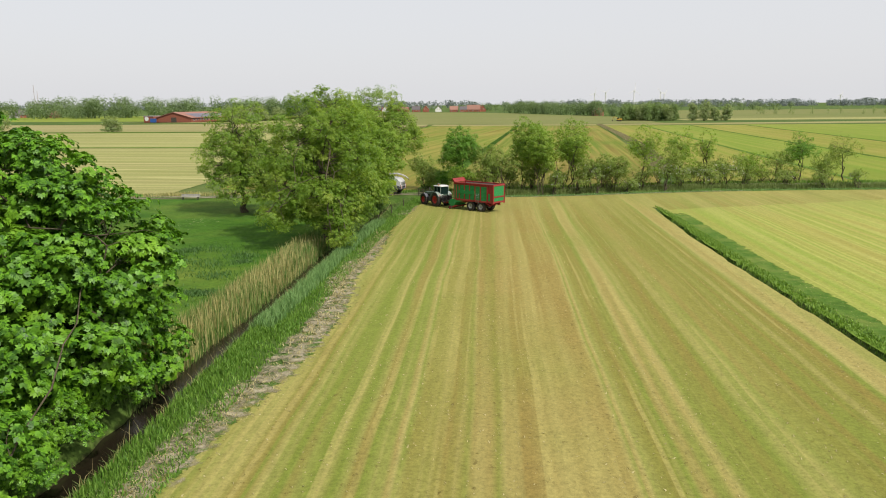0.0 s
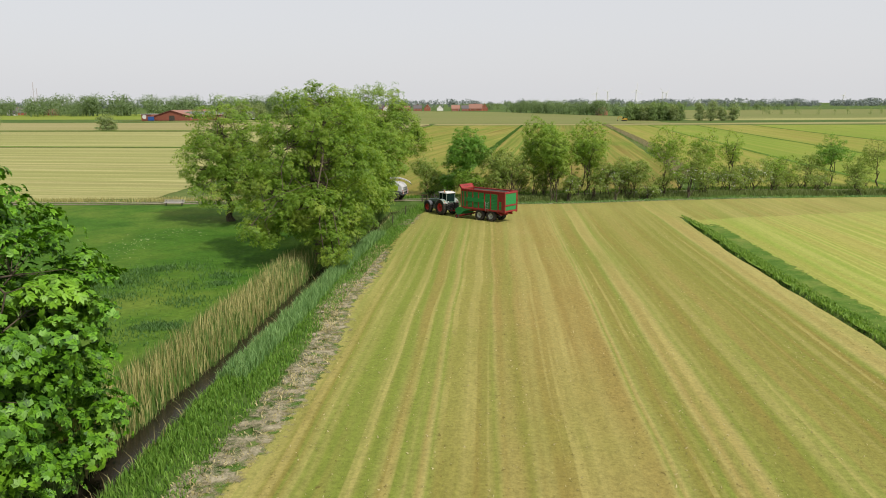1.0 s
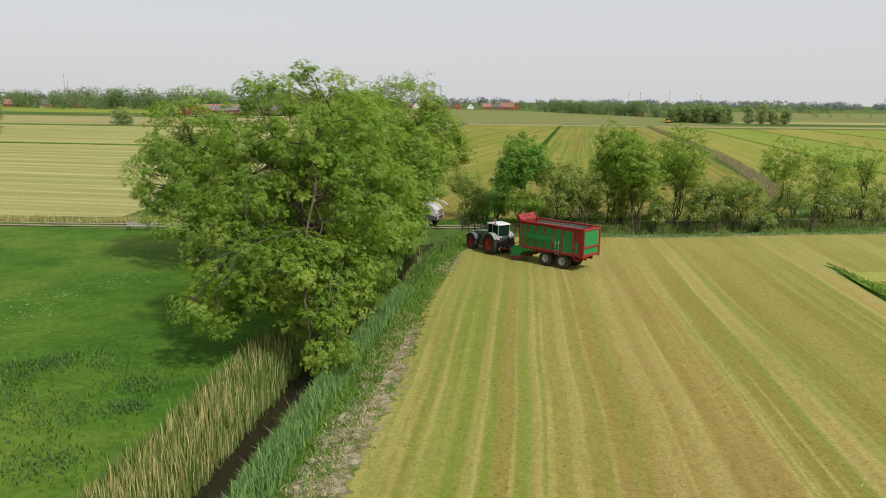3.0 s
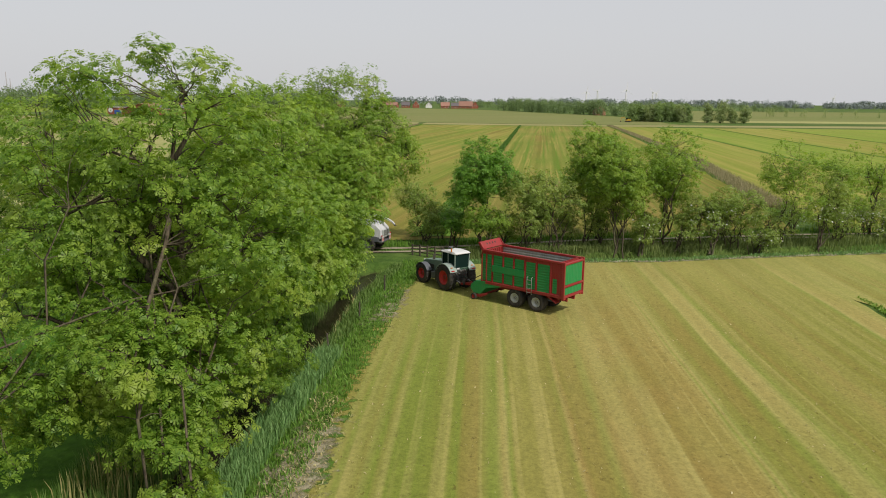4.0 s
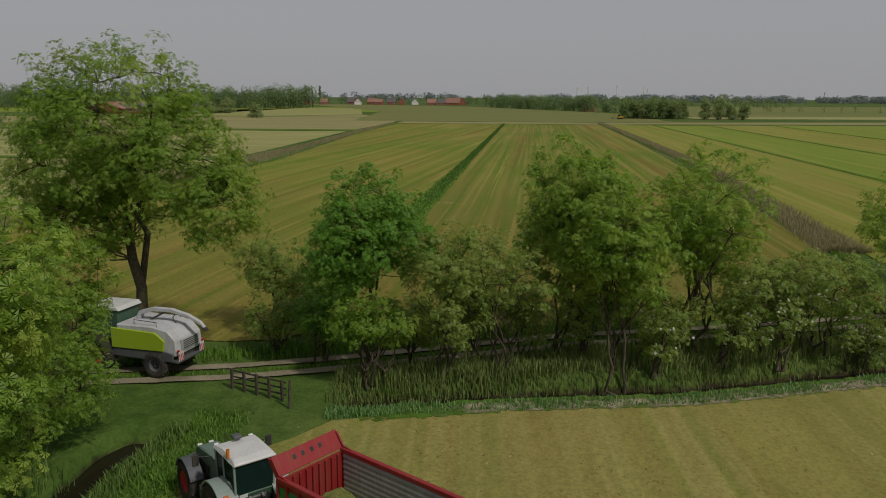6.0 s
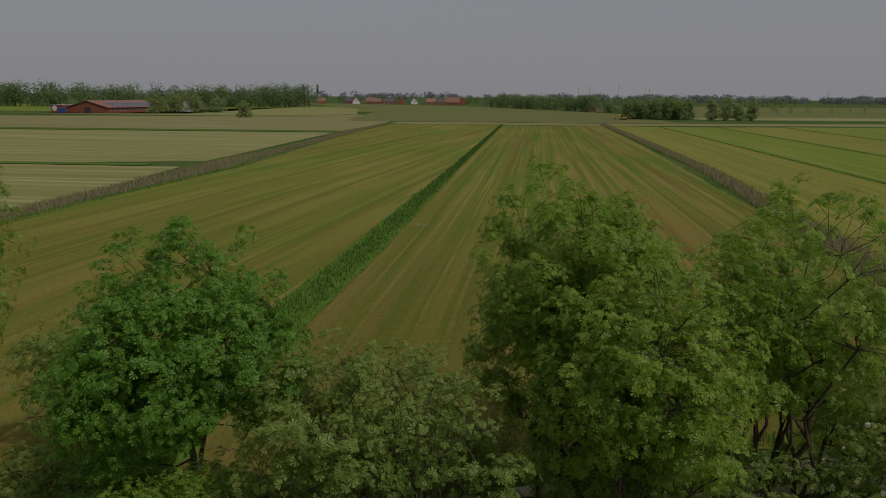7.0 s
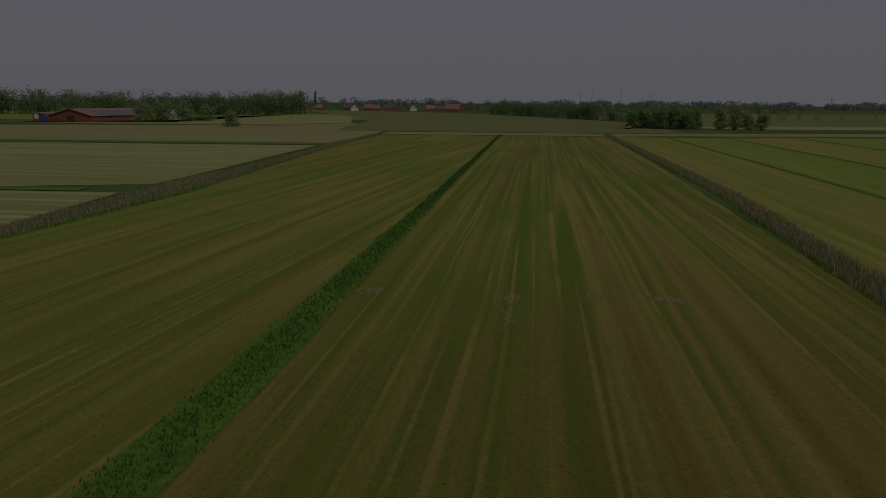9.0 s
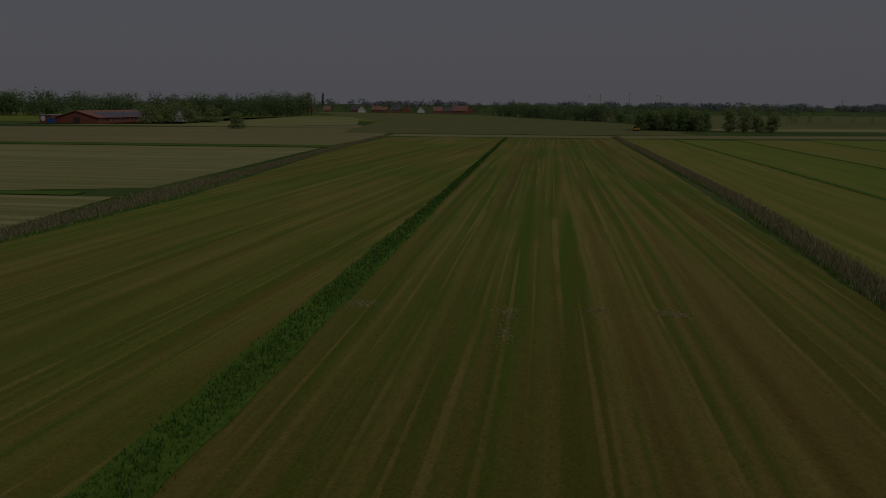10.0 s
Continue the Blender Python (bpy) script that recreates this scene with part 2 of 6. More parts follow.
def make_track():
    n = Nodes("sandy track")
    a, b = n.noise(0.5, detail=5), n.noise(7.0, detail=4, rough=0.7)
    c = n.mix(n.ramp(a, [(0.35, 0.0), (0.65, 1.0)]), (0.170, 0.145, 0.092), (0.300, 0.262, 0.185))
    c = n.mix(0.5, c, n.ramp(b, [(0.3, 0.6), (0.7, 1.3)]), "MULTIPLY")
    n.bump(b, 0.4, 0.03)
    n.ragged(0.6, 1.6)
    return n.done(c, 0.9, spec=0.2)


def make_water():
    n = Nodes("ditch water")
    a = n.noise(2.5, detail=3)
    n.bump(a, 0.05, 0.02)
    return n.done(n.mix(a, (0.010, 0.008, 0.005), (0.022, 0.017, 0.010)), 0.22, spec=0.22)


def make_bark():
    n = Nodes("bark")
    a = n.noise(4.0, n.mapped((3, 3, 0.5)), detail=5, rough=0.7)
    b = n.noise(0.8, detail=3)
    c = n.mix(n.ramp(a, [(0.35, 0.0), (0.65, 1.0)]), (0.035, 0.027, 0.018), (0.13, 0.105, 0.07))
    c = n.mix(n.ramp(b, [(0.5, 0.0), (0.7, 0.6)]), c, (0.09, 0.10, 0.045))
    n.bump(a, 0.7, 0.04)
    return n.done(c, 0.9, spec=0.2)


M_EDGE = turf("ragged field edge", (0.050, 0.113, 0.013), (0.101, 0.181, 0.025), (0.185, 0.185, 0.050), 1.6, 0.3, 0.5, 0.6, (1.1, 1.9))
B_DIM = blade_mat("old ditch reed", (0.104, 0.155, 0.040), (0.232, 0.282, 0.086))
M_BARE, M_TRACK, M_WATER, M_BARK = make_bare(), make_track(), make_water(), make_bark()
L_MAPLE = leafy("maple leaves", (0.024, 0.085, 0.005), (0.140, 0.325, 0.016), (0.205, 0.390, 0.024), 0.15)
L_ASH = leafy("ash leaves", (0.092, 0.188, 0.018), (0.240, 0.358, 0.044), (0.325, 0.400, 0.060))
L_OAK = leafy("oak leaves", (0.105, 0.205, 0.022), (0.260, 0.380, 0.052), (0.345, 0.425, 0.072))
L_DARK = leafy("dark alder leaves", (0.082, 0.200, 0.024), (0.210, 0.385, 0.050))
L_SHRUB = leafy("shrub leaves", (0.130, 0.214, 0.038), (0.310, 0.392, 0.092), (0.370, 0.418, 0.115))
L_FRESH = leafy("fresh leaves", (0.120, 0.230, 0.025), (0.285, 0.408, 0.058), (0.360, 0.437, 0.076))
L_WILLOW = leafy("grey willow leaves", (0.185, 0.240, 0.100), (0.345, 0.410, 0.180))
# far wood: distance haze put into the leaf colour, paler and less green
L_WOOD = leafy("haze-paled far wood leaves", (0.105, 0.165, 0.070), (0.215, 0.290, 0.125), None, 0.4)
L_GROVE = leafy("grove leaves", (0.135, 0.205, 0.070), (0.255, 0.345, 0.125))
# horizon wood: blue-grey haze painted into the leaf colour
L_WOOD_HAZED = leafy("haze-tinted farthest wood leaves", (0.150, 0.180, 0.185), (0.210, 0.245, 0.245), None, 0.2)
L_BLOSSOM = leafy("hawthorn blossom", (0.42, 0.42, 0.36), (0.62, 0.62, 0.55), None, 0.2)
L_CREAM = leafy("cream flowers", (0.30, 0.32, 0.16), (0.48, 0.48, 0.28), None, 0.2)
B_REED = blade_mat("dry reed", (0.220, 0.205, 0.070), (0.520, 0.470, 0.210))
B_REED_G = blade_mat("green reed", (0.077, 0.153, 0.029), (0.184, 0.270, 0.068))
B_SEDGE = blade_mat("blue-green sedge", (0.105, 0.215, 0.062), (0.225, 0.360, 0.125))
B_GRASS = blade_mat("meadow grass", (0.072, 0.172, 0.017), (0.172, 0.300, 0.044))
B_LUSH = blade_mat("deep lush grass", (0.038, 0.108, 0.010), (0.092, 0.180, 0.025))
B_WEED = blade_mat("meadow weeds", (0.045, 0.115, 0.022), (0.095, 0.185, 0.045))
B_HAY = blade_mat("hay wisps", (0.320, 0.275, 0.130), (0.520, 0.455, 0.245), 0.3)
B_STRIP = blade_mat("yellow-green strip grass", (0.100, 0.195, 0.020), (0.215, 0.340, 0.050))
B_BROWNREED = blade_mat("old brown reed", (0.185, 0.165, 0.085), (0.360, 0.315, 0.180))

# ---- mesh helpers ----
def mesh_of(name, verts, faces, mats, smooth=False, index=None):
    """A mesh from arrays of vertices and of triangles or quads."""
    verts, faces = np.asarray(verts, np.float32), np.asarray(faces, np.int32)
    k = faces.shape[1]
    me = bpy.data.meshes.new(name)
    me.vertices.add(len(verts))
    me.vertices.foreach_set("co", verts.ravel())
    me.loops.add(faces.size)
    me.loops.foreach_set("vertex_index", faces.ravel())
    me.polygons.add(len(faces))
    me.polygons.foreach_set("loop_start", np.arange(0, faces.size, k, dtype=np.int32))
    if index is not None:
        me.polygons.foreach_set("material_index", np.asarray(index, np.int32))
    if smooth:
        me.polygons.foreach_set("use_smooth", np.ones(len(faces), bool))
    for m in mats if isinstance(mats, (list, tuple)) else [mats]:
        me.materials.append(m)
    me.update(calc_edges=True)
    return me


def part(name, bm, material, parent=None, label="", bevel=0.0, smooth=False):
    """Links a bmesh as one mesh object under a thing or a part."""
    if bevel:
        bmesh.ops.bevel(bm, geom=list(bm.edges), offset=bevel, segments=1, affect="EDGES", clamp_overlap=True)
    me = bpy.data.meshes.new(name)
    bmesh.ops.recalc_face_normals(bm, faces=bm.faces)
    bm.to_mesh(me)
    bm.free()
    if smooth:
        me.polygons.foreach_set("use_smooth", np.ones(len(me.polygons), bool))
    me.materials.append(material)
    ob = new(name, me)
    ob.parent = parent
    if label:
        tagged(ob, label)
    return ob


def structure(name, me, label, category):
    return tagged(new(name, me), label, category, kind="structure")


def stuff(name, me, label, category):
    return tagged(new(name, me), label, category, kind="stuff")


# ---- the lie of the land: metres, y along the flight, ditches cut into one sheet ----
def bend(x, table):
    return np.interp(x, [p[0] for p in table], [p[1] for p in table])


DITCH_A = [(-400, -4.0), (20, -13.6), (33, -14.4), (42, -14.9), (54, -15.1), (67, -15.6), (79, -16.0), (97, -15.9), (106, -16.2), (116, -15.4)]        # y -> x
DITCH_B = [(-7, 120.5), (0, 122.0), (10, 123.8), (22, 127.9), (36, 131.9), (53, 134.9), (200, 152), (900, 238)]   # x -> y
FIELD_END = [(-40, 112), (-9, 116.6), (0, 119.7), (10, 121.4), (22, 125.5), (36, 129.5), (53, 132.5), (200, 150), (900, 236)]
ROAD = [(-900, 30), (-200, 101), (-72, 113.2), (-59, 114.6), (-30, 119.6), (-14, 122.9), (-9, 124.6), (4.7, 130.3), (15.6, 133.3), (29, 137.6), (40, 140.0), (56, 141.5),
        (200, 158), (900, 243)]
STRIP_L = [(-300, 42.0), (46, 25.4), (60, 24.4), (68, 23.9), (84, 23.0), (110, 22.5)]      # y -> x, the little ditch at its edge
STRIP_R = [(-300, 45.0), (46, 27.4), (68, 25.7), (84, 25.0), (98, 24.4), (108, 23.6), (111, 22.7)]


def smoothstep(d, a, b):
    u = np.clip((d - a) / (b - a), 0, 1)
    return u * u * (3 - 2 * u)


def land(x, y):
    x, y = np.asarray(x, float), np.asarray(y, float)
    d = np.abs(x - bend(y, DITCH_A)) + 0.15 * np.sin(y * 1.7) * np.sin(y * 0.43 + x)
    z = -1.5 * (1 - smoothstep(d, 0.35, 1.5)) * (1 - smoothstep(y, 114.5, 117.0))
    d = np.abs(y - bend(x, DITCH_B)) + 0.12 * np.sin(x * 1.3)
    z = z - 1.5 * (1 - smoothstep(d, 0.7, 1.9)) * smoothstep(x, -8.5, -6.0) * (1 - smoothstep(x, 300, 400))
    d = np.abs(x - bend(y, STRIP_L) - 0.35) + 0.08 * np.sin(y * 1.9)
    z = z - 0.7 * (1 - smoothstep(d, 0.05, 0.4)) * (1 - smoothstep(y, 101, 107))
    rough = 0.05 * np.sin(x * 0.9 + y * 0.37) * np.sin(y * 0.71 - x * 0.21)
    return z + rough * (np.abs(x) < 300) * (np.abs(y) < 400) * 0.6


def build_ground():
    xs = np.concatenate([[-6000, -3500, -2000, -1200, -800, -500], np.arange(-380, -60, 20), np.arange(-60, -20, 2.5), np.arange(-20, -11.4, 0.3),
                         np.arange(-11.4, 20.8, 0.8), np.arange(20.8, 28, 0.3), np.arange(28, 90, 1.5), np.arange(90, 400, 12), [450, 600, 900, 1400, 2200, 3500, 6000]])
    ys = np.concatenate([[-3000, -1500, -700, -300, -120], np.arange(-60, 15, 2.5), np.arange(15, 112, 0.75), np.arange(112, 142, 0.35), np.arange(142, 160, 2), np.arange(160, 700, 12),
                         [760, 900, 1100, 1400, 1800, 2400, 3200, 4300, 6500]])
    X, Y = np.meshgrid(xs, ys)
    V = np.stack([X, Y, land(X, Y)], -1).reshape(-1, 3)
    w = len(xs)
    i = (np.arange(len(ys) - 1)[:, None] * w + np.arange(w - 1)[None]).ravel()
    F = np.stack([i, i + 1, i + 1 + w, i + w], 1)
    structure("ground", mesh_of("ground", V, F, M_TURF, True), "flat grassy farmland with cut drainage ditches", "ground")


build_ground()


def ribbon(pts, half, z):
    """Vertices and quads of a band along points; half: its half width or one for each point."""
    p = np.asarray(pts, float)
    t = np.gradient(p, axis=0)
    t /= np.linalg.norm(t, axis=1)[:, None]
    nrm = np.stack([-t[:, 1], t[:, 0]], 1) * np.broadcast_to(np.asarray(half, float), (len(p),))[:, None]
    a, b = p + nrm, p - nrm
    V = np.concatenate([np.c_[a, np.full(len(p), z)], np.c_[b, np.full(len(p), z)]])
    i = np.arange(len(p) - 1)
    return V, np.stack([i, i + 1, i + 1 + len(p), i + len(p)], 1)


def along_y(table, y0, y1, step):
    y = np.arange(y0, y1, step)
    return np.stack([bend(y, table), y], 1)


def along_x(table, x0, x1, step):
    x = np.arange(x0, x1, step)
    return np.stack([x, bend(x, table)], 1)


structure("water", mesh_of("water", *ribbon(along_y(DITCH_A, -60, 117, 1.0), 1.4, -0.74), M_WATER), "dark still water in a narrow ditch", "water")
structure("water", mesh_of("water", *ribbon(along_x(DITCH_B, -7.5, 200, 2.0), 1.3, -0.95), M_WATER), "dark still water in the roadside ditch", "water")


LAID = []


def sheet(name, outline, material, z, label, category="field", jitter=0.25, step=3.0):
    """A thin sheet of land cover with an uneven edge, just above the ground."""
    rnd = random.Random(name + label + str(outline[0]))
    LAID.append(name)
    z = z + 0.0015 * len(LAID)
    bm = bmesh.new()
    vs = []
    for (x0, y0), (x1, y1) in zip(outline, outline[1:] + outline[:1]):
        n = max(1, min(160, int(math.hypot(x1 - x0, y1 - y0) / step)))
        for k in range(n):
            u = k / n
            vs.append(bm.verts.new((x0 + (x1 - x0) * u + rnd.uniform(-jitter, jitter), y0 + (y1 - y0) * u + rnd.uniform(-jitter, jitter), z)))
    f = bm.faces.new(vs)
    bmesh.ops.triangulate(bm, faces=[f])
    ob = part(name, bm, material)
    return tagged(ob, label, category, kind="structure")


def with_edge(me, values):
    """Gives a mesh the attribute by which its rim frays."""
    me.attributes.new("edge", "FLOAT", "POINT").data.foreach_set("value", np.asarray(values, np.float32))
    return me


def fraying_band(name, pts, half, z, material, label, category, full=1.0):
    """A band of cover that frays out on both sides and at its ends."""
    p = np.asarray(pts, float)
    t = unit_rows(np.gradient(p, axis=0))
    nrm = np.stack([-t[:, 1], t[:, 0]], 1)
    V, E = [], []
    ends = np.minimum(1, np.minimum(np.arange(len(p)), np.arange(len(p))[::-1]) / 2)
    for off, e in ((1.0, 0.0), (0.5, 0.85), (0.0, 1.0), (-0.5, 0.85), (-1.0, 0.0)):
        V.append(np.c_[p + nrm * off * half, np.full(len(p), z)])
        E.append(e * ends * full)
    m = len(p)
    F = np.concatenate([np.stack([np.arange(m - 1) + k * m, np.arange(1, m) + k * m, np.arange(1, m) + (k + 1) * m, np.arange(m - 1) + (k + 1) * m], 1) for k in range(4)])
    me = with_edge(mesh_of(name, np.concatenate(V), F, material), np.concatenate(E))
    return structure(name, me, label, category)


def unit_rows(v):
    return v / np.linalg.norm(v, axis=1)[:, None]


def path_of(table, flip, lo, hi, step):
    """Points of a table between lo and hi; flip: the table gives x by y."""
    v = np.arange(lo, hi + (0.01 if hi > lo else -0.01), step if hi > lo else -step)
    w = bend(v, table)
    return [(float(b), float(a)) if flip else (float(a), float(b)) for a, b in zip(v, w)]


EDGE_L = [(-300, 0.5), (24, -10.2), (31, -9.8), (38, -9.0), (47, -9.0), (53, -9.3), (62, -10.8), (71, -10.9), (87, -11.8), (94, -12.3), (108, -12.4), (112, -11.2), (116, -8.8)]   # y -> x
GZ = 0.06
# the long mown field, its headland and the part beyond the lush strip: one sheet with a notch
near_field = (path_of(EDGE_L, True, -200, 114, 4) + path_of(FIELD_END, False, -7, 200, 5) + [(400, 155), (400, -200)]
              + path_of(STRIP_R, True, -200, 110, 6) + path_of(STRIP_L, True, 109, -200, 6))
sheet("field_near", near_field, M_MOWN, GZ, "long mown grass field with straw-coloured swaths", jitter=0.12, step=2.0)
sheet("field_beside", path_of(STRIP_R, True, -200, 110, 6) + [(60, 120), (390, 154), (390, -200)], M_MOWN_R, GZ + 0.02,
      "mown grass field beyond a lush strip", jitter=0.3)
sheet("grass_strip", [(x + 0.68, y) for x, y in path_of(STRIP_L, True, -60, 108, 3)] + path_of(STRIP_R, True, 111, -60, 3), M_STRIP_NEAR, 0.03, "lush uncut grass strip in the mown field", "grass")
fraying_band("strip_edge", np.array(path_of(STRIP_R, True, -20, 104, 2.0)) + np.array([0.7, 0]), 1.5, 0.085, M_EDGE, "grass thinning out beside the lush strip", "grass")
sheet("meadow", [(-400, -200), (-26, -200)] + [(-20.6, 0), (-19.6, 30), (-19.8, 60), (-19.5, 100), (-18.5, 112)] + [(-24, 117.5), (-53, 113.3), (-77, 110.5), (-400, 70)],
      M_MEADOW, 0.05, "deep green uncut meadow beside the ditch", "meadow")
# cut clippings lie bare along the field's edge, and grass creeps in over it
edge_line = np.array(path_of(EDGE_L, True, 8, 116, 1.5))
fraying_band("field_edge", edge_line + np.array([0.0, 0]), 1.3, GZ + 0.012, M_EDGE, "ragged grassy edge of the mown field", "grass", 0.5)
fraying_band("bare_patch", np.array(path_of(EDGE_L, True, 18, 84, 1.5)) + np.array([-0.25, 0]), 1.6, GZ + 0.022, M_BARE, "broken grey band of dried clippings at the field's edge", "bare soil", 0.5)
fraying_band("bare_patch", np.array(path_of(EDGE_L, True, 97, 110, 1.5)) + np.array([0.3, 0]), 1.3, GZ + 0.022, M_BARE, "worn patch of dried clippings by the ditch", "bare soil", 0.42)
end_line = np.array(path_of(FIELD_END, False, -7, 120, 2.0))
fraying_band("field_edge", end_line + np.array([0, 0.1]), 1.0, GZ + 0.014, M_EDGE, "ragged grassy end of the mown field", "grass")
fraying_band("bare_patch", np.array(path_of(FIELD_END, False, -3.5, 44, 1.5)) + np.array([0, -0.1]), 0.75, GZ + 0.024, M_BARE, "grey band of dried clippings before the roadside ditch", "bare soil", 0.6)

# the farm track: two worn wheel lines with grass between
road_line = along_x(ROAD, -600, 600, 2.0)
nrm = unit_rows(np.gradient(road_line, axis=0))[:, ::-1] * np.array([-1, 1])
for s in (1, -1):
    fraying_band("road", road_line + nrm * 0.85 * s, 0.50, 0.09, M_TRACK, "pale sandy wheel line of the farm track", "road")


# ---- the far fields: long strips that lead away ----
def lean(x, y, k=0.029):
    return (x + k * (y - 190), y)


def quad(x0, x1, y0, y1, k=0.029):
    return [lean(x0, y0, k), lean(x1, y0, k), lean(x1, y1, k), lean(x0, y1, k)]


sheet("field_far_a", [(-16, 128), (-12.5, 128.5), (-12.2, 190), (-10.2, 250), (-8.1, 285), (-2.4, 500), lean(-66, 488, 0.0), (-58.5, 380), (-52, 258), (-55, 200), (-55.5, 170), (-50, 128)],
      M_FAR_A, 0.05, "long mown grass strip leading away")
sheet("field_far_b", [(-12.5, 129.5), (29, 139), (34.6, 190), (42.4, 330), (49.4, 508), (-2.4, 500), (-8.1, 285), (-10.2, 250), (-12.2, 190)], M_FAR_B, 0.05, "long mown grass strip with brown swaths")
sheet("grass_strip_far", [(-14.6, 130), (-10.2, 131), (-10.3, 150), (-9.7, 163), (-9.0, 190), (-8.4, 220), (-7.6, 264), (-1.2, 500), (-2.8, 500), (-9.4, 264), (-11.2, 220), (-12.3, 190), (-13.2, 163), (-13.8, 150)], M_STRIP, 0.10, "lush uncut strip between two mown fields", "grass", 0.15)
sheet("field_far_c", [(33.5, 141), (66, 146), lean(67, 190), lean(67, 498), (50.5, 508), (45, 330), (38.5, 190)], M_FAR_C, 0.05, "mown meadow beyond a reed ditch")
sheet("field_far_d", quad(68.5, 96, 146, 498), M_LUSH, 0.05, "lush green grass field")
sheet("field_far_e", quad(97.5, 130, 150, 502), M_FAR_C, 0.05, "green grass field")
sheet("field_far_f", quad(132, 420, 156, 510), M_LUSH, 0.05, "wide green grass field")
sheet("field_left_a", [(-400, 90), (-77, 117), (-56, 121), (-59, 180), (-61, 225), (-64, 252), (-700, 238)], M_STRAW, 0.05, "pale straw-coloured field with dark rows")
sheet("field_left_b", [(-700, 244), (-88, 258), (-64, 266), (-66, 395), (-700, 368)], M_STRAW, 0.05, "pale straw-coloured field")
sheet("field_left_c", [(-700, 382), (-66, 412), (-62, 492), (-66, 535), (-108, 660), (-172, 594), (-300, 556), (-900, 548)], M_STRAW_B, 0.05, "dull brown stubble field")
sheet("field_left_d", [(-330, 600), (-172, 602), (-112, 668), (-170, 950), (-236, 930), (-232, 640)], M_STRAW, 0.05, "pale ripe field near the barn")
sheet("field_left_e", [(-1500, 650), (-262, 665), (-250, 760), (-100, 760), (-130, 1020), (-1500, 900)], M_LUSH, 0.04, "green pasture near the barn")
sheet("field_band", [(-60, 496), (46, 500), (190, 530), (600, 600), (600, 660), (190, 566), (46, 528), (-60, 522)], M_STRAW_B, 0.05, "pale dry band at the end of the strips")
sheet("field_dull", [(-90, 528), (46, 534), (100, 545), (90, 800), (-60, 1150), (-260, 1300), (-330, 1300), (-120, 800)], M_DARKF, 0.05, "dull green field in front of the village", jitter=2.0)
sheet("field_right_pale", [(128, 622), (420, 662), (700, 760), (700, 830), (300, 715), (128, 672)], M_STRAW, 0.05, "pale strip of ripe field", jitter=1.5)
sheet("field_right_far", [(140, 650), (900, 900), (1400, 1600), (150, 1300)], M_DARKF, 0.04, "wide dull green field", jitter=2.0)
# dark ditches between the far fields
for pts, half, nm in (([lean(67.7, y) for y in range(146, 500, 12)], 0.75, "field_ditch"), ([lean(96.7, y) for y in range(150, 500, 12)], 0.75, "field_ditch"),
                      ([lean(131, y) for y in range(156, 508, 12)], 0.8, "field_ditch"), ([(x, 494 + 0.012 * max(0, x)) for x in range(-60, 130, 10)], 1.3, "field_ditch"),
                      ([(x, 375 + 0.05 * (x + 66) + 28) for x in range(-420, -58, 12)], 5.0, "field_ditch"), ([(x, 255 + 0.022 * (x + 66)) for x in range(-420, -66, 12)], 2.4, "field_ditch"),
                      ([(x, 596 + 0.04 * (x + 95)) for x in range(-600, -95, 12)], 2.0, "field_ditch")):
    V, F = ribbon(pts, half, 0.14 + 0.002 * len(bpy.data.objects) % 0.02)
    structure(nm, mesh_of(nm, V, F, M_STRIP), "dark green grassy ditch between fields", "ditch")

# ---- plants ----
def unit(v):
    return v / np.maximum(np.linalg.norm(v, axis=-1, keepdims=True), 1e-9)


LEAFLETS = {}
for count, spread in ((5, 1.0), (3, 0.8), (1, 1.0)):
    tri = []
    for k in range(count):
        a = (k - (count - 1) / 2) * (0.62 if count > 1 else 0) * spread
        d, s = np.array([math.cos(a), math.sin(a)]), np.array([-math.sin(a), math.cos(a)])
        long, wide = (1.0 - 0.12 * abs(k - (count - 1) / 2)), (0.26 if count > 1 else 0.36)
        base, mid, tip = d * 0.08, d * 0.55 * long, d * long
        tri.append([(*base, 0), (*(mid + s * wide), 0.04), (*tip, -0.22), (*(mid - s * wide), 0.04)])
    LEAFLETS[count] = np.array(tri).reshape(-1, 3)
    # small leaves make do with one triangle each
    LEAFLETS[-count] = np.array([[q[0], (*(0.5 * (np.array(q[1][:2]) + q[2][:2])), -0.04), (*(0.5 * (np.array(q[3][:2]) + q[2][:2]) * 1.02), -0.10)] for q in tri]).reshape(-1, 3)


def spray_mesh(rng, pos, normal, size, count):
    """Little sprays of leaves at positions, facing along normals: vertices and quads."""
    n = len(pos)
    normal = unit(normal)
    ref = unit(rng.normal(size=(n, 3)))
    t = unit(np.cross(normal, ref))
    b = np.cross(normal, t)
    tpl = LEAFLETS[count]
    sz = size * rng.uniform(0.65, 1.25, (n, 1, 1))
    V = pos[:, None] + sz * (tpl[None, :, 0:1] * t[:, None] + tpl[None, :, 1:2] * b[:, None] + tpl[None, :, 2:3] * normal[:, None])
    F = np.arange(n * len(tpl)).reshape(-1, 4 if count > 0 else 3)
    return V.reshape(-1, 3), F


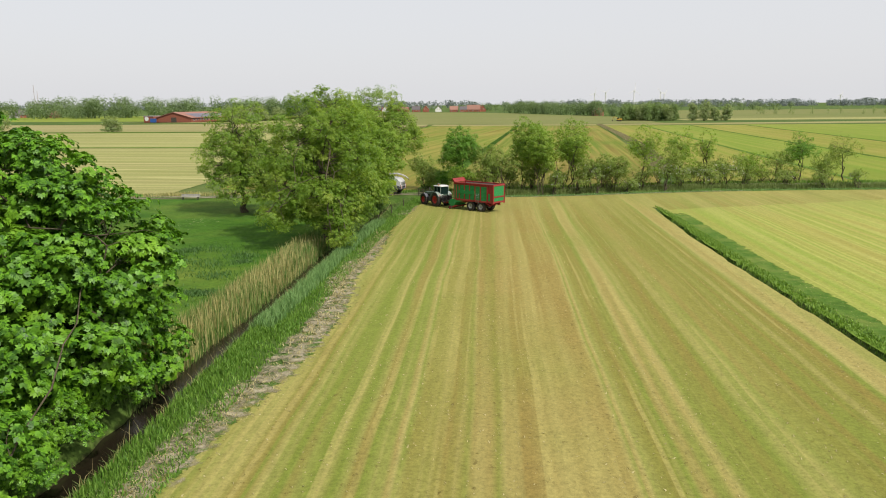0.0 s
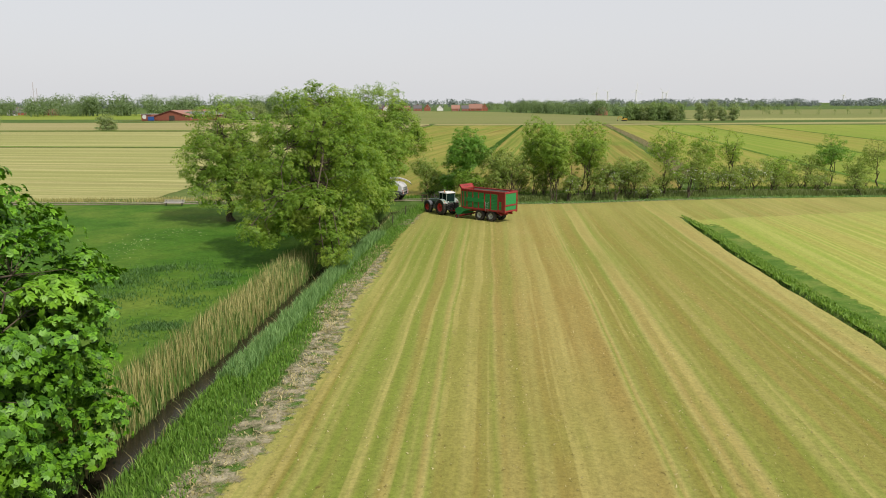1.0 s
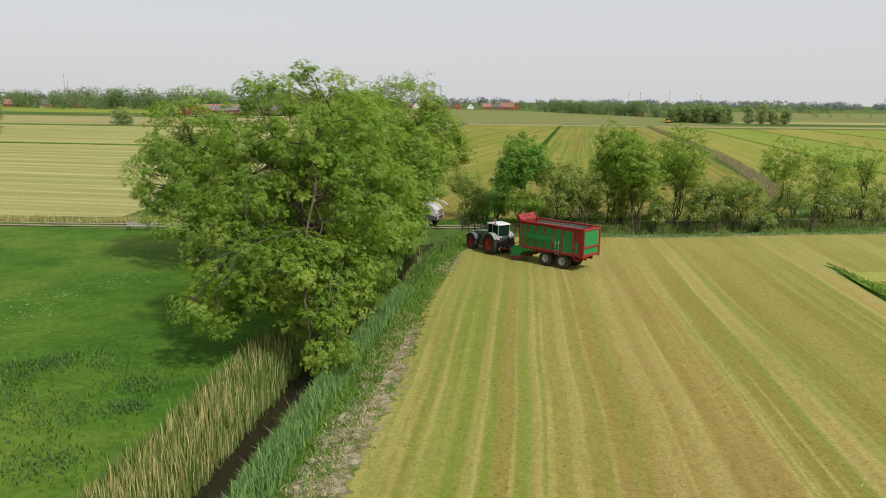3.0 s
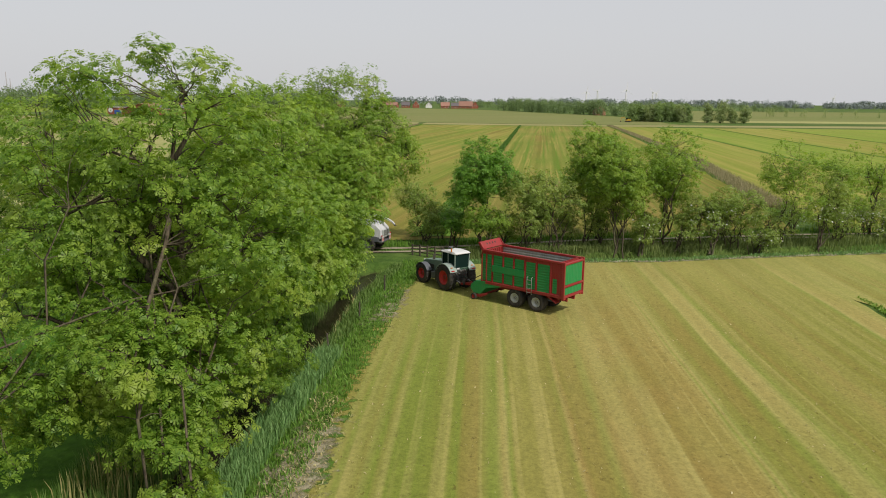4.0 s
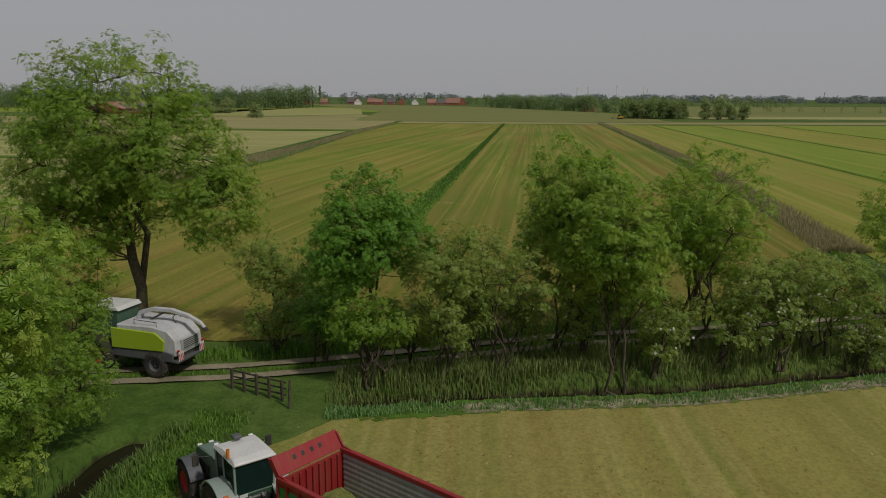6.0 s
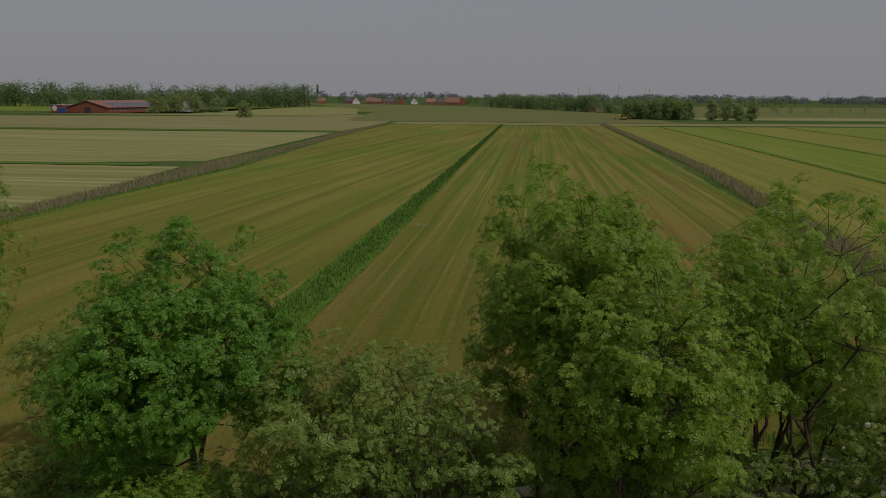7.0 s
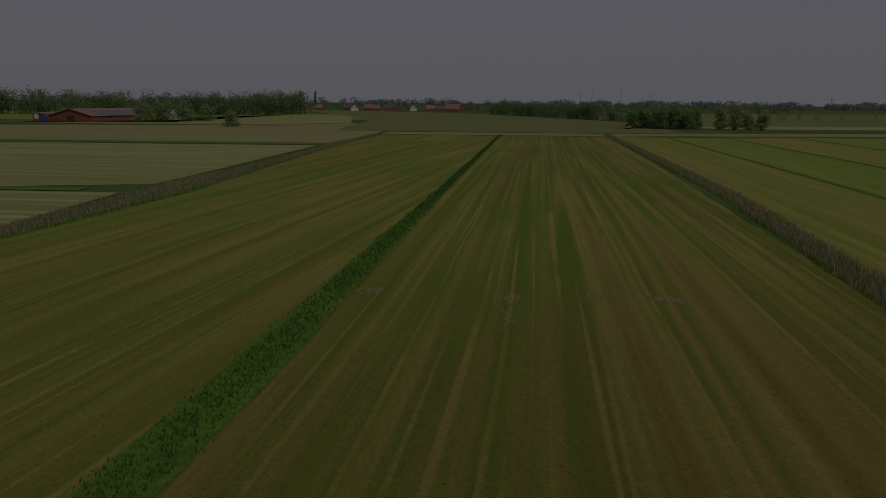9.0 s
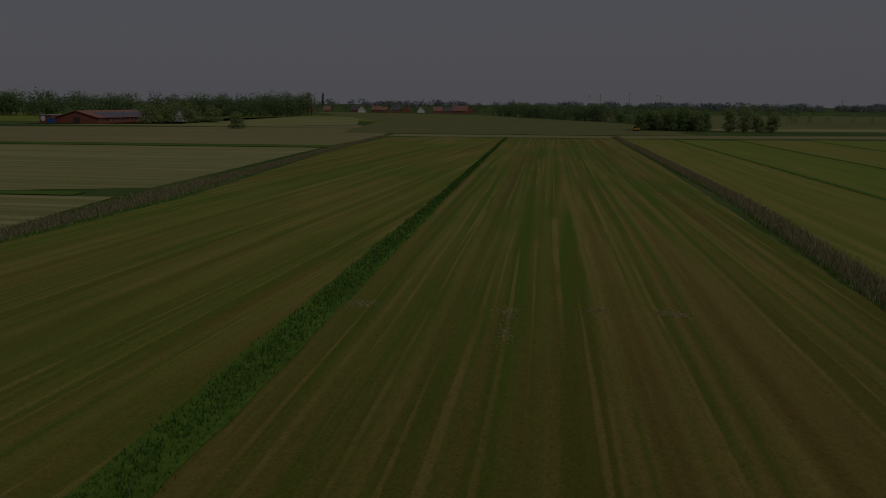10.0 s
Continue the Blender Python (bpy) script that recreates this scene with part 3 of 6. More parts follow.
def tube_mesh(lines, sides=6):
    """Tapered tubes along lists of (x, y, z, radius)."""
    Vs, Fs, o = [], [], 0
    ang = np.arange(sides) * 2 * math.pi / sides
    for ln in lines:
        p = np.asarray(ln, float)
        c, r = p[:, :3], p[:, 3]
        t = unit(np.gradient(c, axis=0))
        ref = np.where(np.abs(t[:, 2:3]) > 0.9, np.array([[1.0, 0, 0]]), np.array([[0, 0, 1.0]]))
        u = unit(np.cross(t, ref))
        v = np.cross(t, u)
        ring = c[:, None] + r[:, None, None] * (np.cos(ang)[None, :, None] * u[:, None] + np.sin(ang)[None, :, None] * v[:, None])
        m = len(p)
        i = (np.arange(m - 1)[:, None] * sides + np.arange(sides)[None]).ravel()
        j = (np.arange(m - 1)[:, None] * sides + (np.arange(sides)[None] + 1) % sides).ravel()
        Vs.append(ring.reshape(-1, 3))
        Fs.append(np.stack([i, j, j + sides, i + sides], 1) + o)
        o += m * sides
    return np.concatenate(Vs), np.concatenate(Fs)


def curve_between(rng, a, b, r0, r1, n=6, wob=0.06, sag=0.0):
    a, b = np.asarray(a, float), np.asarray(b, float)
    u = np.linspace(0, 1, n)[:, None]
    L = np.linalg.norm(b - a)
    w = rng.normal(size=(n, 3)) * wob * L
    w[0] = w[-1] = 0
    p = a + (b - a) * u + w + np.array([0, 0, 1.0]) * (sag * L * np.sin(u * math.pi))
    return np.c_[p, r0 + (r1 - r0) * u[:, 0]]


def tree_meshes(seed, lobes, leaf, clusters, sprays, size, count=5, trunk_r=0.35, fork=0.3, stems=1, cluster_r=0.85, droop=0.25, show=0.5, low=0.6, flat=0.62, spread=0.0):
    """Trunk and crown. lobes: (x, y, z, rx, ry, rz) from the foot; the crown is built of many small domes of leaves, uneven and with gaps."""
    rng = np.random.default_rng(seed)
    L = np.array(lobes, float)
    vol = (L[:, 3] * L[:, 4] * L[:, 5]) ** (2 / 3)
    pick = rng.choice(len(L), clusters, p=vol / vol.sum())
    d = unit(rng.normal(size=(clusters, 3)))
    ph = rng.uniform(0, 6.28, 6)
    lump = 1 + 0.16 * np.sin(3.1 * d[:, 0] + ph[0]) * np.sin(2.7 * d[:, 1] + ph[1]) + 0.13 * np.sin(5.3 * d[:, 2] + 4.1 * d[:, 0] + ph[2]) + rng.normal(0, 0.05, clusters)
    lump = np.clip(lump, 0.80, 1.06)
    f = rng.uniform(0.34, 1.0, clusters) ** 0.48
    C = L[pick, :3] + d * L[pick, 3:] * (lump * f)[:, None]
    ok = C[:, 2] > low
    C, d, f = C[ok], d[ok], f[ok]
    rc = cluster_r * rng.uniform(0.55, 1.25, len(C))
    k = np.repeat(np.arange(len(C)), sprays)
    u = unit(rng.normal(size=(len(k), 3)) + np.array([0, 0, 0.55]))
    p = C[k] + u * (rc[k] * rng.uniform(0.45, 1.0, len(k)) ** 0.6)[:, None] * np.array([1.0, 1.0, flat])
    p[:, 2] -= droop * (np.linalg.norm(p[:, :2] - C[k, :2], axis=1)) ** 1.5 * 0.5
    keep = (p[:, 2] > low * 0.6) & (rng.uniform(size=len(k)) < rng.uniform(0.5, 1.0, len(C))[k])
    p, u, k = p[keep], u[keep], k[keep]
    nrm = unit(u * 0.7 + d[k] * 0.45 + np.array([0, 0, 0.55]) + rng.normal(0, 0.38, p.shape))
    crown = spray_mesh(rng, p, nrm, size, count)
    # wood
    top = L[np.argmax(L[:, 2] + 0.4 * L[:, 5])]
    lines, nodes = [], []
    for s in range(stems):
        a = rng.uniform(0, 6.28)
        foot = np.array([math.cos(a), math.sin(a), 0]) * (spread * rng.uniform(0.4, 1.0) if stems > 1 else 0) + np.array([0, 0, -0.3])
        goal = L[s % len(L), :3] if stems > 1 else top[:3]
        head = foot + (goal - foot) * (0.72 if stems > 1 else 0.8) + rng.normal(0, 0.25, 3)
        ln = curve_between(rng, foot, head, trunk_r / (stems ** 0.4), trunk_r * 0.32 / (stems ** 0.3), 9, 0.025)
        ln[0, 3] *= 1.45
        lines.append(ln)
        nodes += [(*q[:3], q[3]) for q in ln[int(len(ln) * fork):]]
    for lobe in L:
        for q in range(4):
            st = nodes[rng.integers(len(nodes))]
            e = lobe[:3] + unit(rng.normal(size=3) + np.array([0, 0, 0.3])) * lobe[3:] * rng.uniform(0.35, 0.7)
            ln = curve_between(rng, st[:3], e, min(st[3] * 0.75, trunk_r * 0.5), trunk_r * 0.10, 7, 0.05, 0.08)
            lines.append(ln)
            nodes += [(*w[:3], w[3]) for w in ln[2:]]
    N = np.array(nodes)
    twigs = []
    for c in C[rng.uniform(size=len(C)) < show]:
        q = N[np.argmin(((N[:, :3] - c) ** 2).sum(1) + 4.0 * (N[:, 2] > c[2] + 0.5))]
        twigs.append(curve_between(rng, q[:3], c, min(q[3] * 0.55, 0.07), 0.012, 4, 0.07, 0.05))
    wood = tube_mesh(lines, 6)
    if twigs:
        V, F = tube_mesh(twigs, 3)
        wood = np.concatenate([wood[0], V]), np.concatenate([wood[1], F + len(wood[0])])
    return wood, crown


def tree(place, meshes, leaf, label, category="tree", group="", blossom=None, turn=0.0, scale=1.0, name="tree"):
    root = tagged(new(name), label, category, group)
    root.matrix_world = pose(place[0], place[1], float(land(place[0], place[1])) - 0.02, 0, 0, turn) @ Matrix.Scale(scale, 4)
    wood, crown = meshes
    for nm, (V, F), m in (("trunk", wood, M_BARK), ("crown", crown, leaf)):
        ob = new(nm, mesh_of(nm, V, F, m, nm == "trunk"))
        ob.parent = root
    if blossom is not None:
        ob = new("blossom", mesh_of("blossom", *blossom, L_BLOSSOM))
        ob.parent = root
    return root


# the maple over the ditch
tree((-21.4, 33.9), tree_meshes(11, [(0, 0, 8.6, 6.6, 6.8, 5.8), (1.4, -3.4, 6.0, 5.8, 5.2, 4.8), (4.6, -0.4, 7.2, 4.6, 4.6, 4.6), (-1.0, 1.0, 11.2, 4.4, 4.4, 4.2), (1.8, -2.0, 3.6, 5.6, 6.4, 2.8), (2.6, -7.0, 3.2, 3.8, 3.8, 2.8),
                                     (3.6, -9.2, 2.0, 3.0, 3.6, 2.4), (4.8, -3.5, 5.4, 4.0, 4.2, 4.2), (5.0, -2.2, 4.2, 3.6, 4.2, 3.2),
                                     (5.4, 1.8, 2.8, 2.8, 3.4, 2.4), (5.8, -11.0, 1.9, 2.4, 2.8, 1.9)],
                               None, 820, 46, 0.36, 5, 0.42, cluster_r=1.1, low=0.5, droop=0.6, flat=0.36), L_MAPLE, "broad bright green maple tree leaning over the ditch")
# the tall ash beside the ditch, with its low sweeping boughs
tree((-17.6, 79.2), tree_meshes(23, [(0, 0, 13.3, 4.9, 4.9, 4.0), (-3.0, -0.5, 9.8, 3.8, 4.4, 3.8), (2.8, 0.8, 9.6, 3.6, 4.2, 3.8), (-2.4, -2.6, 5.4, 4.2, 3.6, 3.2),
                                    (1.6, -2.8, 4.8, 3.4, 3.4, 3.2), (1.2, 3.2, 6.4, 4.4, 4.2, 4.6), (2.0, -3.8, 2.9, 2.5, 2.4, 1.9), (2.4, 3.6, 3.4, 2.8, 3.0, 2.4),
                                    (3.2, -6.2, 2.3, 1.9, 2.0, 1.8), (-2.2, -6.4, 4.0, 2.7, 2.6, 2.0), (0.6, -5.2, 5.6, 2.6, 2.4, 2.2)],
                               None, 820, 56, 0.30, -5, 0.45, cluster_r=0.85, low=0.7, droop=0.45, show=0.85), L_ASH, "tall spreading ash tree with low boughs beside the ditch")
# an oak farther back in the meadow
tree((-34.6, 100.0), tree_meshes(31, [(0, 0, 11.2, 5.4, 5.4, 4.6), (-1.8, 0, 8.0, 4.8, 5.2, 4.6), (3.0, -1.0, 7.8, 5.0, 5.0, 4.6), (0.6, -2.0, 4.6, 5.4, 5.0, 3.2), (5.2, -2.4, 5.2, 4.2, 4.2, 3.6)],
                                None, 680, 48, 0.29, -5, 0.45, cluster_r=0.85, low=1.3, show=0.7), L_OAK, "round-headed oak tree standing in the meadow")
# more trees along the ditch up to the track
tree((-19.4, 94.5), tree_meshes(41, [(0, 0, 10.6, 4.6, 4.6, 4.4), (2.8, -0.5, 6.6, 3.6, 3.8, 3.6), (-2.5, 1.0, 6.2, 4.0, 4.2, 3.6), (1.8, 2.4, 3.8, 3.6, 3.8, 2.6), (3.4, -0.6, 5.0, 2.5, 3.0, 3.0)],
                               None, 720, 52, 0.30, -5, 0.35, cluster_r=0.85, low=0.8, droop=0.35, show=0.7), L_FRESH, "leafy ash tree with hanging boughs by the ditch")
tree((-20.4, 105.5), tree_meshes(43, [(0, 0, 11.8, 4.4, 4.6, 4.2), (-4.0, -1.0, 9.2, 3.8, 3.8, 3.8), (2.4, 0.5, 7.8, 3.8, 3.8, 3.8), (-2.0, -1.0, 5.6, 4.2, 4.0, 3.6), (2.4, 1.6, 4.2, 3.4, 3.4, 3.2), (5.5, -0.4, 7.9, 2.8, 3.0, 2.8), (4.2, -1.8, 7.2, 2.6, 2.6, 2.2), (5.6, 0.4, 10.0, 2.6, 2.8, 2.4), (3.8, 1.0, 2.6, 2.0, 2.4, 2.0)],
                                None, 740, 48, 0.30, -5, 0.35, cluster_r=0.85, low=0.7, show=0.6), L_FRESH, "bushy light green tree by the ditch")
tree((-20.6, 125.8), tree_meshes(47, [(0.2, 0, 13.8, 5.4, 5.4, 4.2), (-3.0, 0.5, 10.8, 4.6, 4.4, 3.9), (3.6, -0.6, 11.0, 4.4, 4.4, 3.2), (6.0, -1.6, 9.0, 2.4, 2.6, 2.4), (-2.4, 0, 7.8, 4.0, 3.8, 2.6)],
                                None, 980, 42, 0.25, -5, 0.40, cluster_r=0.78, low=4.8, show=0.6), L_OAK, "tall oak tree beside the farm track")
tree((-19.5, 112.4), tree_meshes(49, [(0.6, 0, 3.6, 3.0, 2.6, 2.6), (1.6, 1.4, 2.6, 2.2, 2.2, 2.0), (-1.0, 0.4, 4.6, 2.4, 2.4, 2.2)], None, 170, 60, 0.20, -5, 0.16, 0.2, 4, 0.7, 0.3, 0.7, 0.3, 0.75, 0.5),
     L_OAK, "leafy bush at the end of the ditch", "shrub", name="shrub")

tree((-19.4, 117.6), tree_meshes(53, [(0, 0, 4.2, 1.9, 1.7, 2.4), (0.5, 0.2, 6.4, 1.6, 1.6, 1.8), (-0.6, 0, 2.4, 1.7, 1.6, 1.8)], None, 150, 60, 0.19, -5, 0.14, 0.2, 3, 0.6, 0.3, 0.7, 0.3, 0.75, 0.4),
     L_OAK, "slim leafy bush beside the track", "shrub", name="shrub")

# leafy bushes on the bank under the maple
for k, (x, y, h, w) in enumerate(((-15.3, 23.6, 2.4, 3.6), (-16.0, 27.4, 3.2, 4.2), (-16.0, 32.0, 3.0, 4.0), (-15.4, 19.6, 2.2, 3.6), (-15.2, 16.0, 2.2, 3.6), (-17.8, 22.0, 3.4, 4.6), (-17.6, 17.6, 3.2, 4.4))):
    tree((x, y), tree_meshes(400 + k, [(0, 0, h * 0.6, w * 0.45, w * 0.45, h * 0.35), (0.5, 0.5, h * 0.4, w * 0.45, w * 0.4, h * 0.3), (-0.6, -0.4, h * 0.45, w * 0.4, w * 0.45, h * 0.3)], None, 90, 50, 0.24, -5, 0.10, 0.2, 4, 0.5,
                             0.3, 0.5, 0.25, 0.7, 0.4), L_MAPLE, "dark leafy bush on the ditch bank under the maple", "shrub", name="shrub")

# the row of trees and shrubs along the roadside ditch
HEDGE = "trees along the roadside ditch"


def hedge_tree(place, seed, h, w, leaf, label, kind="tree", stems=1, clusters=150, sprays=34, size=0.21, count=-5, flowers=0, base=0.25, tr=0.16):
    rng = np.random.default_rng(seed)
    w, h, clusters, sprays = w * 1.2, h * (1.1 if kind == "tree" else 1.05), int(clusters * (1.9 if kind == "tree" else 1.5)), int(sprays * (1.0 if place[0] < 20 else 0.7))
    lobes = []
    if kind == "tree":
        lobes.append((rng.normal(0, 0.3), rng.normal(0, 0.3), h * 0.74, w * 0.40, w * 0.40, h * 0.26))
        for _ in range(4):
            a = rng.uniform(0, 6.28)
            lobes.append((math.cos(a) * w * 0.22, math.sin(a) * w * 0.22, h * rng.uniform(0.46, 0.70), w * 0.32, w * 0.32, h * rng.uniform(0.16, 0.24)))
    else:
        for _ in range(5):
            a = rng.uniform(0, 6.28)
            lobes.append((math.cos(a) * w * 0.24, math.sin(a) * w * 0.24, h * rng.uniform(0.36, 0.72), w * 0.32, w * 0.32, h * rng.uniform(0.18, 0.27)))
    m = tree_meshes(seed, lobes, None, clusters, sprays, size, count, tr, base, stems, 0.47, 0.25, 0.6, 0.35, 0.75, w * 0.14)
    bl = None
    if flowers:
        V = m[1][0].reshape(-1, (4 if count > 0 else 3) * abs(count), 3)[:, 0]
        V = V[V[:, 2] < h * 0.62]
        V = V[rng.choice(len(V), min(flowers, len(V)), replace=False)] + rng.normal(0, 0.1, (min(flowers, len(V)), 3)) + np.array([0, 0, 0.12])
        bl = spray_mesh(rng, V, rng.normal(size=V.shape) * 0.5 + np.array([0, -0.5, 0.8]), 0.17, 3)
    return tree(place, m, leaf, label, "tree" if kind == "tree" else "shrub", HEDGE, bl, name="tree" if kind == "tree" else "shrub")


hedge_tree((-6.5, 124.3), 131, 10.3, 5.8, L_DARK, "dense dark green alder by the ditch", clusters=320, sprays=40, base=0.35)
hedge_tree((-13.9, 130.5), 102, 6.0, 4.4, L_SHRUB, "small open-crowned tree beside the track", clusters=90, sprays=26)
hedge_tree((-11.3, 129.5), 103, 4.4, 3.6, L_SHRUB, "low shrub beside the track", "shrub", 3, 60, 26)
hedge_tree((-6.0, 122.7), 133, 5.2, 3.6, L_FRESH, "fresh green bush at the foot of the alder", "shrub", 4, 110, 30)
hedge_tree((-9.5, 125.4), 134, 4.6, 3.2, L_DARK, "low dark shrub beside the alder", "shrub", 4, 90, 28)
hedge_tree((-12.3, 126.6), 135, 3.8, 3.4, L_SHRUB, "low shrub between the track and the field", "shrub", 4, 70, 26)
hedge_tree((-2.4, 124.5), 104, 9.3, 5.2, L_SHRUB, "thin open shrub by the ditch", "shrub", 4, 170, 30)
hedge_tree((0.7, 124.8), 105, 8.8, 5.0, L_SHRUB, "thin twiggy shrub by the ditch", "shrub", 4, 120, 26)
hedge_tree((4.3, 127.6), 106, 11.6, 6.0, L_FRESH, "tall many-stemmed tree by the ditch", "tree", 3, 370, 38)
hedge_tree((6.5, 124.4), 107, 10.6, 5.2, L_FRESH, "slender light green tree with many stems", "tree", 4, 270, 36)
hedge_tree((11.3, 127.6), 108, 11.6, 6.2, L_FRESH, "light green forked tree by the ditch", "tree", 2, 200, 34)
hedge_tree((16.3, 127.8), 109, 6.6, 5.0, L_SHRUB, "flowering hawthorn shrub by the ditch", "shrub", 4, 130, 30, flowers=160)
hedge_tree((19.0, 129.2), 110, 7.2, 5.0, L_SHRUB, "grey-green shrub with a twiggy top", "shrub", 4, 130, 28, flowers=60)
hedge_tree((14.6, 131.0), 111, 6.0, 3.2, L_SHRUB, "thin bare-topped shrub by the ditch", "shrub", 3, 50, 20)
for k, (x, y, h, w) in enumerate(((-4.4, 125.6, 4.2, 3.0), (-1.2, 126.4, 5.2, 3.2), (1.8, 126.6, 5.0, 3.2), (5.4, 126.8, 4.6, 3.2), (8.8, 125.6, 5.0, 3.4), (10.0, 128.6, 4.0, 3.0), (13.0, 126.8, 4.4, 3.2), (21.2, 128.6, 4.2, 3.6))):
    hedge_tree((x, y), 140 + k, h, w, L_SHRUB, "low leafy shrub under the roadside trees", "shrub", 4, 60, 24, flowers=60 if k % 3 == 1 else 0)
hedge_tree((5.6, 132.6), 161, 10.0, 6.6, L_FRESH, "broad light green tree beside the track", "tree", 3, 240, 36)
hedge_tree((12.8, 134.4), 162, 10.0, 5.2, L_FRESH, "light green tree beside the track", "tree", 2, 180, 34)
fill = random.Random(17)
for k in range(22):
    x = 17.2 + k * 2.15 + fill.uniform(-0.6, 0.6)
    hedge_tree((x, float(bend(x, ROAD)) + (fill.uniform(2.2, 4.2) if k % 3 else fill.uniform(-4.6, -3.2))), 170 + k, fill.uniform(2.8, 5.2), fill.uniform(2.8, 3.8), L_SHRUB,
               "low grey-green shrub in the roadside row", "shrub", 4, 44, 24, flowers=50 if k % 4 == 1 else 0)
hedge_tree((24.9, 131.4), 112, 10.2, 6.2, L_FRESH, "tall open tree beside the track", "tree", 2, 170, 32)
hedge_tree((28.4, 131.0), 113, 8.2, 4.2, L_SHRUB, "grey-green leaning tree before the track", "tree", 2, 110, 28, flowers=110)
hedge_tree((31.2, 134.6), 114, 9.8, 5.0, L_FRESH, "light green tree beside the track", "tree", 2, 150, 30)
hedge_tree((36.0, 138.0), 115, 9.6, 4.0, L_FRESH, "slender tree with an open crown", "tree", 1, 100, 26)
hedge_tree((34.6, 137.4), 116, 4.6, 5.0, L_SHRUB, "white-flowering hawthorn shrub beside the track", "shrub", 4, 110, 28, flowers=320)
hedge_tree((39.9, 138.8), 117, 6.0, 5.4, L_SHRUB, "white-flowering hawthorn shrub beside the track", "shrub", 4, 130, 28, flowers=220)
hedge_tree((45.0, 143.6), 118, 6.4, 5.6, L_FRESH, "rounded green shrub beside the track", "shrub", 4, 150, 28)
hedge_tree((50.2, 144.7), 119, 6.6, 5.6, L_SHRUB, "rounded green shrub beside the track", "shrub", 4, 140, 28)
hedge_tree((55.1, 145.6), 120, 8.6, 5.4, L_DARK, "dark green round tree beside the track", "tree", 1, 170, 30)
hedge_tree((59.8, 146.9), 121, 6.6, 4.4, L_SHRUB, "open shrub at the end of the row", "shrub", 3, 90, 26)
hedge_tree((63.4, 147.5), 122, 8.2, 5.6, L_SHRUB, "thin-crowned tree at the end of the row", "tree", 1, 110, 24)


# ---- grasses and reeds ----
def blades(rng, x, y, h, w, bend_by=0.35, z0=None):
    """Bent blades of grass: vertices and triangles."""
    n = len(x)
    z = land(x, y) if z0 is None else np.full(n, z0)
    a = rng.uniform(0, 6.28, n)
    s = np.stack([np.cos(a), np.sin(a)], 1) * (w / 2)[:, None]
    b = rng.uniform(0, 6.28, n)
    ln = np.stack([np.cos(b), np.sin(b)], 1) * (h * bend_by * rng.uniform(0.2, 1.0, n))[:, None]
    p = np.stack([x, y], 1)
    V = np.zeros((n, 5, 3))
    V[:, 0, :2], V[:, 1, :2] = p - s, p + s
    V[:, 2, :2], V[:, 3, :2] = p - s * 0.75 + ln * 0.3, p + s * 0.75 + ln * 0.3
    V[:, 4, :2] = p + ln
    V[:, :2, 2] = z[:, None] - 0.03
    V[:, 2:4, 2] = (z + h * 0.6)[:, None]
    V[:, 4, 2] = z + h * rng.uniform(0.85, 1.0, n)
    i = np.arange(n)[:, None] * 5
    F = np.concatenate([i + np.array([0, 1, 3]), i + np.array([0, 3, 2]), i + np.array([2, 3, 4])], 1).reshape(-1, 3)
    return V.reshape(-1, 3), F


def patchy(rng, x, y, scale, keep):
    v = np.sin(x * scale + 1.3 * np.sin(y * scale * 0.37)) * np.sin(y * scale * 0.61 + 0.8 * np.sin(x * scale * 0.53)) * 0.5 + 0.5
    return rng.uniform(size=len(x)) < keep + (1 - keep) * v


def reed_bed(name, seed, n, side, x0, x1, y0, y1, h0, h1, w, mat, label, keep=0.3, scale=0.5, bend_by=0.3):
    """side: a table of x by y beside which the bed lies, from x0 to x1."""
    rng = np.random.default_rng(seed)
    y = rng.uniform(y0, y1, n)
    x = bend(y, side) + rng.uniform(x0, x1, n)
    k = patchy(rng, x, y, scale, keep)
    x, y = x[k], y[k]
    h = rng.uniform(h0, h1, len(x))
    return stuff(name, mesh_of(name, *blades(rng, x, y, h, w * rng.uniform(0.6, 1.3, len(x)), bend_by), mat), label, "reeds")


reed_bed("reeds", 1, 6600, DITCH_A, -3.6, -0.7, 36, 77, 0.6, 1.8, 0.042, B_REED, "tall dry tan reeds along the ditch", 0.2, 0.45, 0.22)
reed_bed("reeds", 2, 22000, DITCH_A, -4.2, -0.55, 33, 112, 0.4, 1.25, 0.05, B_REED_G, "green young reeds among the dry ones", 0.3, 0.6)
reed_bed("sedge", 3, 18000, DITCH_A, 0.65, 2.8, 46, 92, 0.4, 0.9, 0.05, B_SEDGE, "blue-green sedge on the ditch bank", 0.4, 0.7, 0.5)
reed_bed("sedge", 32, 6000, DITCH_A, 1.0, 2.4, 92, 116, 0.2, 0.55, 0.06, B_REED_G, "low sedge on the bank by the trees", 0.2, 0.9, 0.5)
reed_bed("bank_grass", 31, 9000, DITCH_A, 1.3, 2.9, 10, 48, 0.2, 0.5, 0.06, B_GRASS, "low grass on the ditch bank", 0.3, 0.7, 0.5)
reed_bed("bank_grass", 4, 30000, DITCH_A, 2.0, 4.6, 10, 118, 0.12, 0.40, 0.06, B_GRASS, "bright grass on the bank", 0.2, 0.8, 0.7)
reed_bed("sedge", 33, 9000, DITCH_A, 0.35, 1.1, 18, 114, 0.3, 0.75, 0.05, B_REED_G, "rank sedge overhanging the ditch", 0.15, 0.8, 0.8)
reed_bed("dead_stalks", 5, 1200, DITCH_A, 0.4, 1.4, 14, 110, 0.5, 1.1, 0.035, B_REED, "pale dead stalks over the water", 0.2, 0.9, 0.8)


